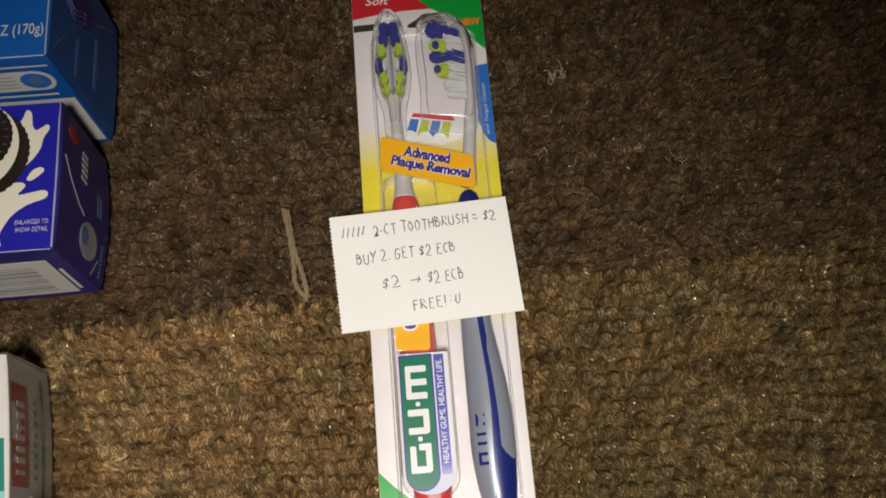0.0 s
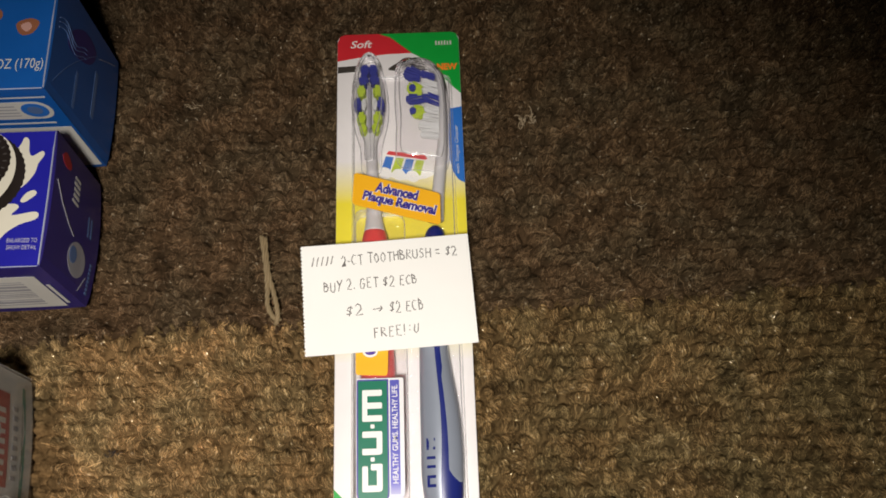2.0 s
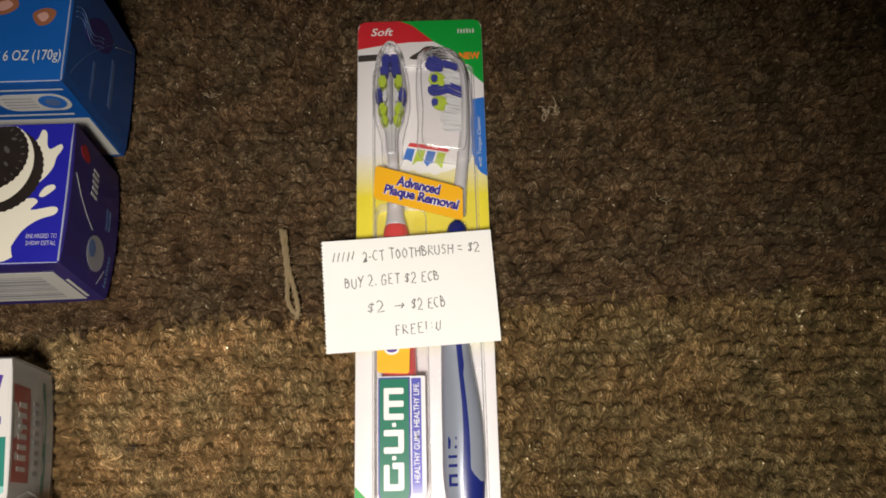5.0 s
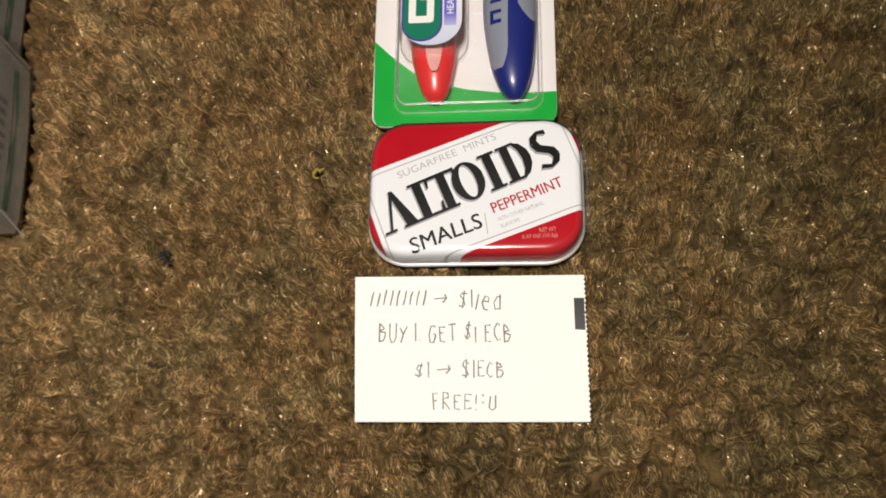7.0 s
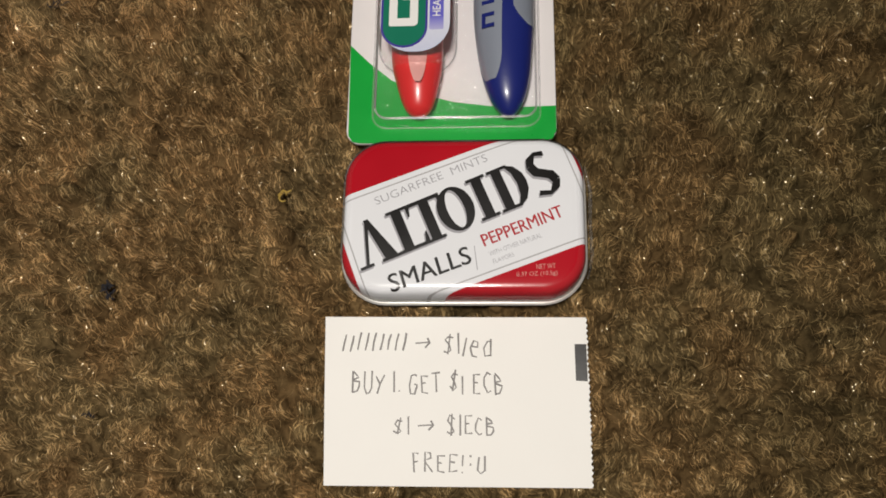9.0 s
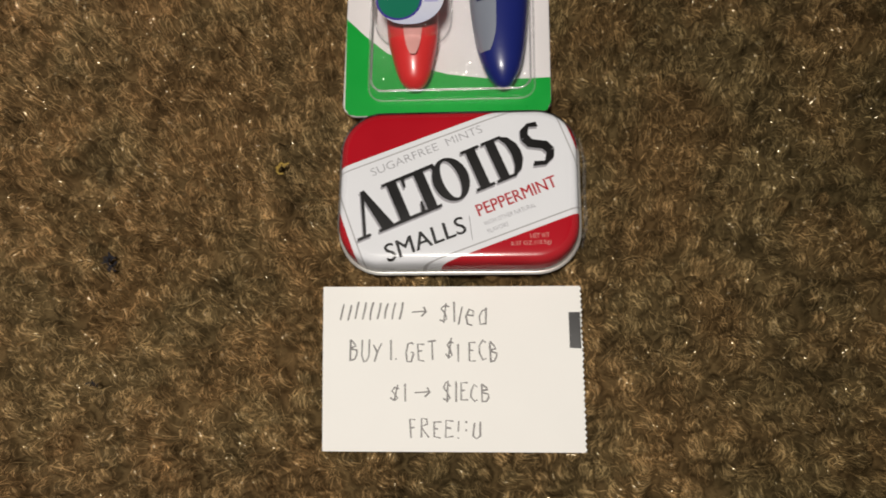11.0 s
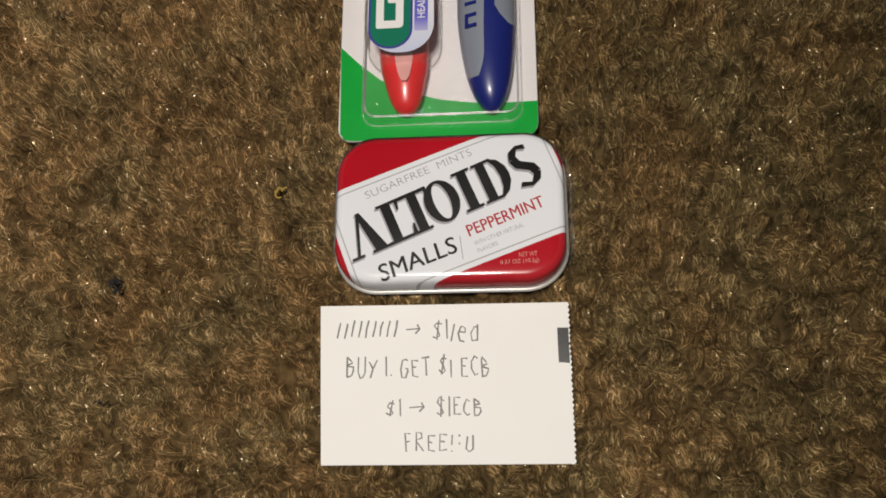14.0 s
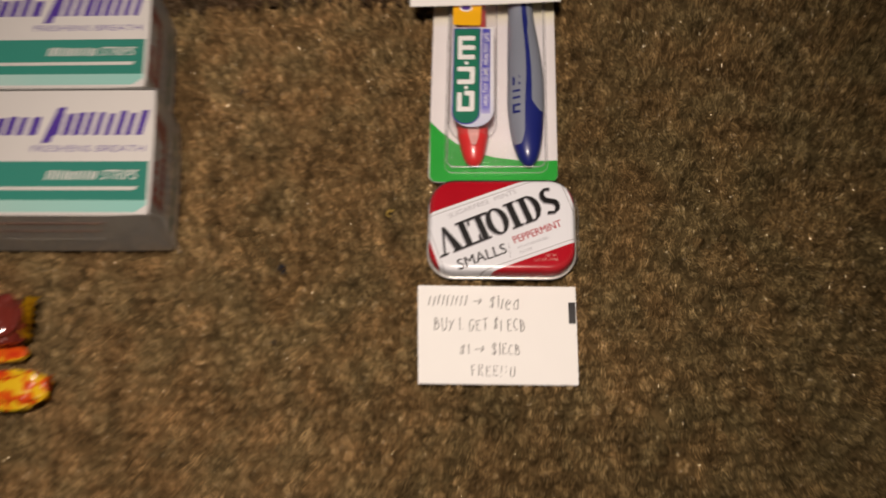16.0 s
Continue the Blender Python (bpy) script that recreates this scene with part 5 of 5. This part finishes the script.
def toothpaste_boxes():
    for k, (y0, y1, x1) in enumerate(((58.0, 115.0, -144.4), (116.2, 168.4, -153.8))):
        box, top, front, side = carton("toothpaste_box", -330, y0, x1, y1, 42, PASTE_WHITE, PASTE_WHITE, 1.2, "white and teal toothpaste carton in clear shrink wrap, lying on carpet", "box", "shrink-wrapped toothpaste cartons")
        part("teal_band", mapped([(-329, y0 + 6.4), (x1 - 1.0, y0 + 6.4), (x1 - 1.0, y0 + 23.6), (-329, y0 + 23.6)], top, 0.06), TEAL, box)
        part("mint_band", mapped([(-329, y0 + 1.0), (x1 - 5.5, y0 + 1.2), (x1 - 1.0, y0 + 4.4), (x1 - 1.0, y0 + 6.4), (-329, y0 + 6.4)], top, 0.06), MINT, box)
        part("band_rule", mapped([(-300, y0 + 10.6), (x1 - 6, y0 + 10.8), (x1 - 5, y0 + 12.4), (-300, y0 + 12.0)], top, 0.12), PRINT_PALE, box)
        part("lettering", letters("STRIPS", top, x1 - 20.5, y0 + 15.4, 15.6, 4.4, 0, 0.3, 0.01, 0.12), PRINT_PALE, box)
        pieces_of("small_print", bar_list(top, x1 - 44, y0 + 15.4, 22, 4.2, 12, 0, 0.6, 0.12, 0.3, 5), PRINT_PALE, box)
        part("lettering", letters("FRESHENS BREATH", top, x1 - 51, y0 + 28.0, 48.0, 2.9, 0, 0.0, -0.01, 0.1), PURPLE, box)
        # slanting purple strokes in the place of the product's name
        pieces_of("name_shape", bar_list(top, x1 - 43, y0 + 35.6, 40, 11.6, 9, 0, 0.66, 0.12, 0.22, 7 + k), PURPLE, box)
        pieces_of("name_shape", bar_list(top, x1 - 84, y0 + 35.6, 36, 9.2, 7, 0, 0.68, 0.12, 0.22, 9 + k), PURPLE, box)
        part("name_shape", mapped([(x1 - 47, y0 + 32), (x1 - 43.4, y0 + 32), (x1 - 37.5, y0 + 48.6), (x1 - 41, y0 + 48.6)], top, 0.13), PURPLE, box)
        mid = (y0 + y1) / 2
        part("side_panel", mapped(strip(y0 + 8.0, 24.0, y1 - 9.0, 39.5), side, 0.08), DEEP_RED, box, "deep red panel with white strokes")
        pieces_of("side_mark", bar_list(side, y0 + 12, 27.5, 27, 8.0, 7, 0, 0.5, 0.14), PRINT_PALE, box)
        pieces_of("side_mark", bar_list(side, y0 + 11, 15.5, 30, 5.0, 8, 0, 0.5, 0.1), PRINT_GREY, box)
        part("side_stripe", mapped(strip(y0 + 4.5, 8.0, y1 - 4.5, 11.0), side, 0.08), TEAL, box)
        part("front_rule", mapped(strip(-300, 32, x1 - 21, 33.6), front, 0.08), PINKISH, box)
        part("small_print", mapped(strip(-300, 24, x1 - 25, 25), front, 0.08), PINKISH, box)
        part("small_print", mapped(strip(-300, 14, x1 - 25, 15), front, 0.08), PRINT_PALE, box)
        # the wrap with its folded ears, its grey tint painting shade on the sides
        skin = rings([([(-331, y0 - 0.6), (x1 + 1.8, y0 - 0.6), (x1 + 1.9, mid), (x1 + 1.8, y1 + 0.4), (-331, y1 + 0.4)], 0.6),
                      ([(-331, y0 - 0.6), (x1 + 1.7, y0 - 0.6), (x1 + 1.9, mid), (x1 + 1.6, y1 + 0.4), (-331, y1 + 0.4)], 20.0),
                      ([(-331, y0 - 0.4), (x1 + 0.7, y0 - 0.4), (x1 + 0.9, mid), (x1 + 0.7, y1 + 0.4), (-331, y1 + 0.4)], 42.2)], False, False)
        film = part("shrink_wrap", skin, SHADING_WRAP, box, "crinkled shrink wrap, tinted grey as shade on the sides")
        film.visible_shadow = False
        part("wrap_fold", tube([(x1 + 0.8, y0 + 1, 41), (x1 + 2.0, y0 + 5, 27), (x1 + 2.6, y0 + 0.5, 6), (x1 + 3.0, y0 - 1.4, 0.8)], 0.18, 5), PRINT_PALE, box)
        # squeezed a little out of square
        for piece in box.children:
            for v in piece.data.vertices:
                v.co.x += 0.085 * (y1 * MM - (v.co.y + box.location.y))
        lean(box, 42, -4.2, 0.0)


# ---- sweets in wrappers ----
def wrapped_sweet(name, centre, size, turn, material, ear_material, label, reach=3.0, spread=2.0):
    """A lumpy sweet in crumpled film with a flared, pleated end."""
    sweet = thing(name, (centre[0], centre[1], 0), label, "candy", "wrapped candies")
    bm = bmesh.new()
    bmesh.ops.create_icosphere(bm, subdivisions=4, radius=1.0)
    rnd = random.Random(int(centre[0]))
    t = Matrix.Rotation(radians(turn), 4, "Z")
    for v in bm.verts:
        p = v.co.copy()
        crease = noise.noise(p * 2.3 + Vector((*centre, 0))) * 0.22 + abs(noise.noise(p * 5.0)) * 0.12
        p = Vector((math.copysign(abs(p.x) ** 0.7, p.x) * size[0], math.copysign(abs(p.y) ** 0.7, p.y) * size[1], math.copysign(abs(p.z) ** 0.7, p.z) * size[2])) * (1 + crease)
        p.z = max(p.z + size[2], 0.2)
        v.co = t @ p + Vector((centre[0], centre[1], 0))
    part("body", bm, material, sweet)
    for end in (1,):
        fan = bmesh.new()
        n, low, high = 14, [], []
        for i in range(n + 1):
            f = i / n - 0.5
            z = size[2] * (0.9 + (0.5 if i % 2 else -0.3))
            low.append(fan.verts.new(t @ Vector((end * size[0] * 0.86, f * size[1] * 0.9, z)) + Vector((centre[0], centre[1], 0))))
            high.append(fan.verts.new(t @ Vector((end * (size[0] + reach + rnd.uniform(-1, 1)), f * size[1] * spread, max(0.5, z * 1.2 + rnd.uniform(-1, 1)))) + Vector((centre[0], centre[1], 0))))
        for i in range(n):
            fan.faces.new((low[i], low[i + 1], high[i + 1], high[i]))
        bmesh.ops.solidify(fan, geom=fan.faces[:], thickness=0.15)
        part("wrapper_end", fan, ear_material, sweet)
    return sweet


# ---- litter on the carpet ----
def lint(centre, reach, count, material, label, seed, thick=0.16):
    rnd = random.Random(seed)
    clump = thing("lint", (centre[0], centre[1], 0), label, "lint", "bits of lint")
    pieces = []
    for i in range(count):
        a, b = seed * 0.9 + rnd.gauss(0, 0.5) + rnd.choice([0, math.pi]), rnd.uniform(-1.5, 1.5)
        p = Vector((centre[0] + rnd.gauss(0, reach * 0.25), centre[1] + rnd.gauss(0, reach * 0.2), rnd.uniform(-1.2, 0.5)))
        pts = []
        for k in range(5):
            pts.append(tuple(p))
            p = p + Vector((math.cos(a + b * k * 0.4), math.sin(a + b * k * 0.4), rnd.uniform(-0.2, 0.2))) * reach * 0.16
        pieces.append(tube(pts, thick, 4))
    part("fibre_tangle", join(*pieces), material, clump)


def thread():
    strand = thing("yarn_end", (-60, 211, 0), "loose looped end of tan yarn, lying on brown carpet", "yarn")
    one = eased([(-64.6, 230.5, -0.6), (-63.0, 222, 0.6), (-61.6, 212, 0.4), (-61.0, 205, 0.3), (-60.6, 198, 0.5), (-57.8, 192.6, 0.6), (-55.4, 192.0, -0.4)], 5)
    two = eased([(-63.2, 230.0, -0.9), (-62.0, 221, 0.5), (-60.6, 212, 0.7), (-58.6, 205, 0.4), (-57.0, 199, 0.5), (-56.2, 194, 0.5), (-57.0, 190.0, -0.8)], 5)
    for pts in (one, two):
        pieces = []
        for q in range(3):
            pieces.append(tube([(x + 0.6 * math.cos(i * 0.8 + q * 2.1), y, z + 0.6 * math.sin(i * 0.8 + q * 2.1)) for i, (x, y, z) in enumerate(pts)], 0.62, 5))
        part("strand", join(*pieces), THREAD, strand, smooth=True)
    # frayed wisps along the strands
    rnd = random.Random(5)
    hairs = []
    for i in range(46):
        x, y, z = rnd.choice(one + two)
        a, b = rnd.uniform(0, 6.28), rnd.uniform(-1.2, 1.2)
        hairs.append(tube([(x + k * 0.7 * math.cos(a + b * k * 0.4), y + k * 0.9 * math.sin(a + b * k * 0.4), z + 0.3 * k - 0.09 * k * k) for k in range(5)], 0.11, 4))
    part("wisps", join(*hairs), THREAD, strand)


toothbrush_pack()
mint_tin()
price_notes()
cookie_boxes()
toothpaste_boxes()
brown_candy = wrapped_sweet("wrapped_candy", (-213.0, 22.5), (12.0, 10.5, 7.5), 6, FOIL_BROWN, FOIL_YELLOW, "brown foil-wrapped candy with yellow twisted end, lying on carpet")
wrapped_sweet("wrapped_candy", (-202.0, -6.0), (14.0, 7.8, 4.6), 4, FOIL_FLAME, FOIL_FLAME, "yellow candy wrapper flecked red and orange, lying on carpet", 2.0, 1.5)
part("wrapper_fold", slab(curved([(-222, 5), (-212, 6), (-203, 7.5), (-200.5, 10.5), (-203, 13), (-212, 12), (-222, 12)], 4), 0.4, 3.6, 0.8), FOIL_FLAME, brown_candy, "flame-coloured fold of wrapper")
thread()
lint((-94.4, 50.0), 3.2, 12, LINT_DARK, "small dark blue lint clump in tan carpet", 2, 0.3)
lint((-95.7, 17.0), 2.2, 5, LINT_DARK, "tiny dark lint clump in tan carpet", 3, 0.2)
lint((-48.5, 77.0), 3.0, 6, printed("lint_yellow", (0.45, 0.30, 0.06), 0.8), "small yellow fibre clump in tan carpet", 4, 0.25)
lint((55.5, 283.0), 7.0, 14, LINT_PALE, "pale fluff on brown carpet", 5, 0.2)
lint((-98.0, 296.0), 5.0, 6, LINT_PALE, "pale fluff on brown carpet", 6, 0.14)
lint((102.0, 240.0), 5.0, 5, LINT_PALE, "pale fluff on brown carpet", 7, 0.14)
lint((-122.0, 137.0), 4.0, 6, LINT_DARK, "bluish lint in tan carpet", 8, 0.16)

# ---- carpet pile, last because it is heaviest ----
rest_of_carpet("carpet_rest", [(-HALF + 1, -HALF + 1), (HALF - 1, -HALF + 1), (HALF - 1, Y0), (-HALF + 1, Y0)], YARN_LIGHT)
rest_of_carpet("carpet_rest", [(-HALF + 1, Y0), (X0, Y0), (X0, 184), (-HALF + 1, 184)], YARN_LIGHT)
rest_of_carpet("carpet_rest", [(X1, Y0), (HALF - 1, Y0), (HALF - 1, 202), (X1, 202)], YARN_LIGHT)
rest_of_carpet("carpet_rest", [(-HALF + 1, 184), (X0, 184), (X0, Y1), (-HALF + 1, Y1)], YARN_DARK)
rest_of_carpet("carpet_rest", [(X1, 202), (HALF - 1, 202), (HALF - 1, Y1), (X1, Y1)], YARN_DARK)
rest_of_carpet("carpet_rest", [(-HALF + 1, Y1), (HALF - 1, Y1), (HALF - 1, HALF - 1), (-HALF + 1, HALF - 1)], YARN_DARK)
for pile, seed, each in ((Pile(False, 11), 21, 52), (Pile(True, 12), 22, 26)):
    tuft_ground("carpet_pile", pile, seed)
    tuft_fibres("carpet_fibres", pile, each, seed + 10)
stray_fibres("stray_fibres", False, 7000, 13)
stray_fibres("stray_fibres", True, 4000, 14)
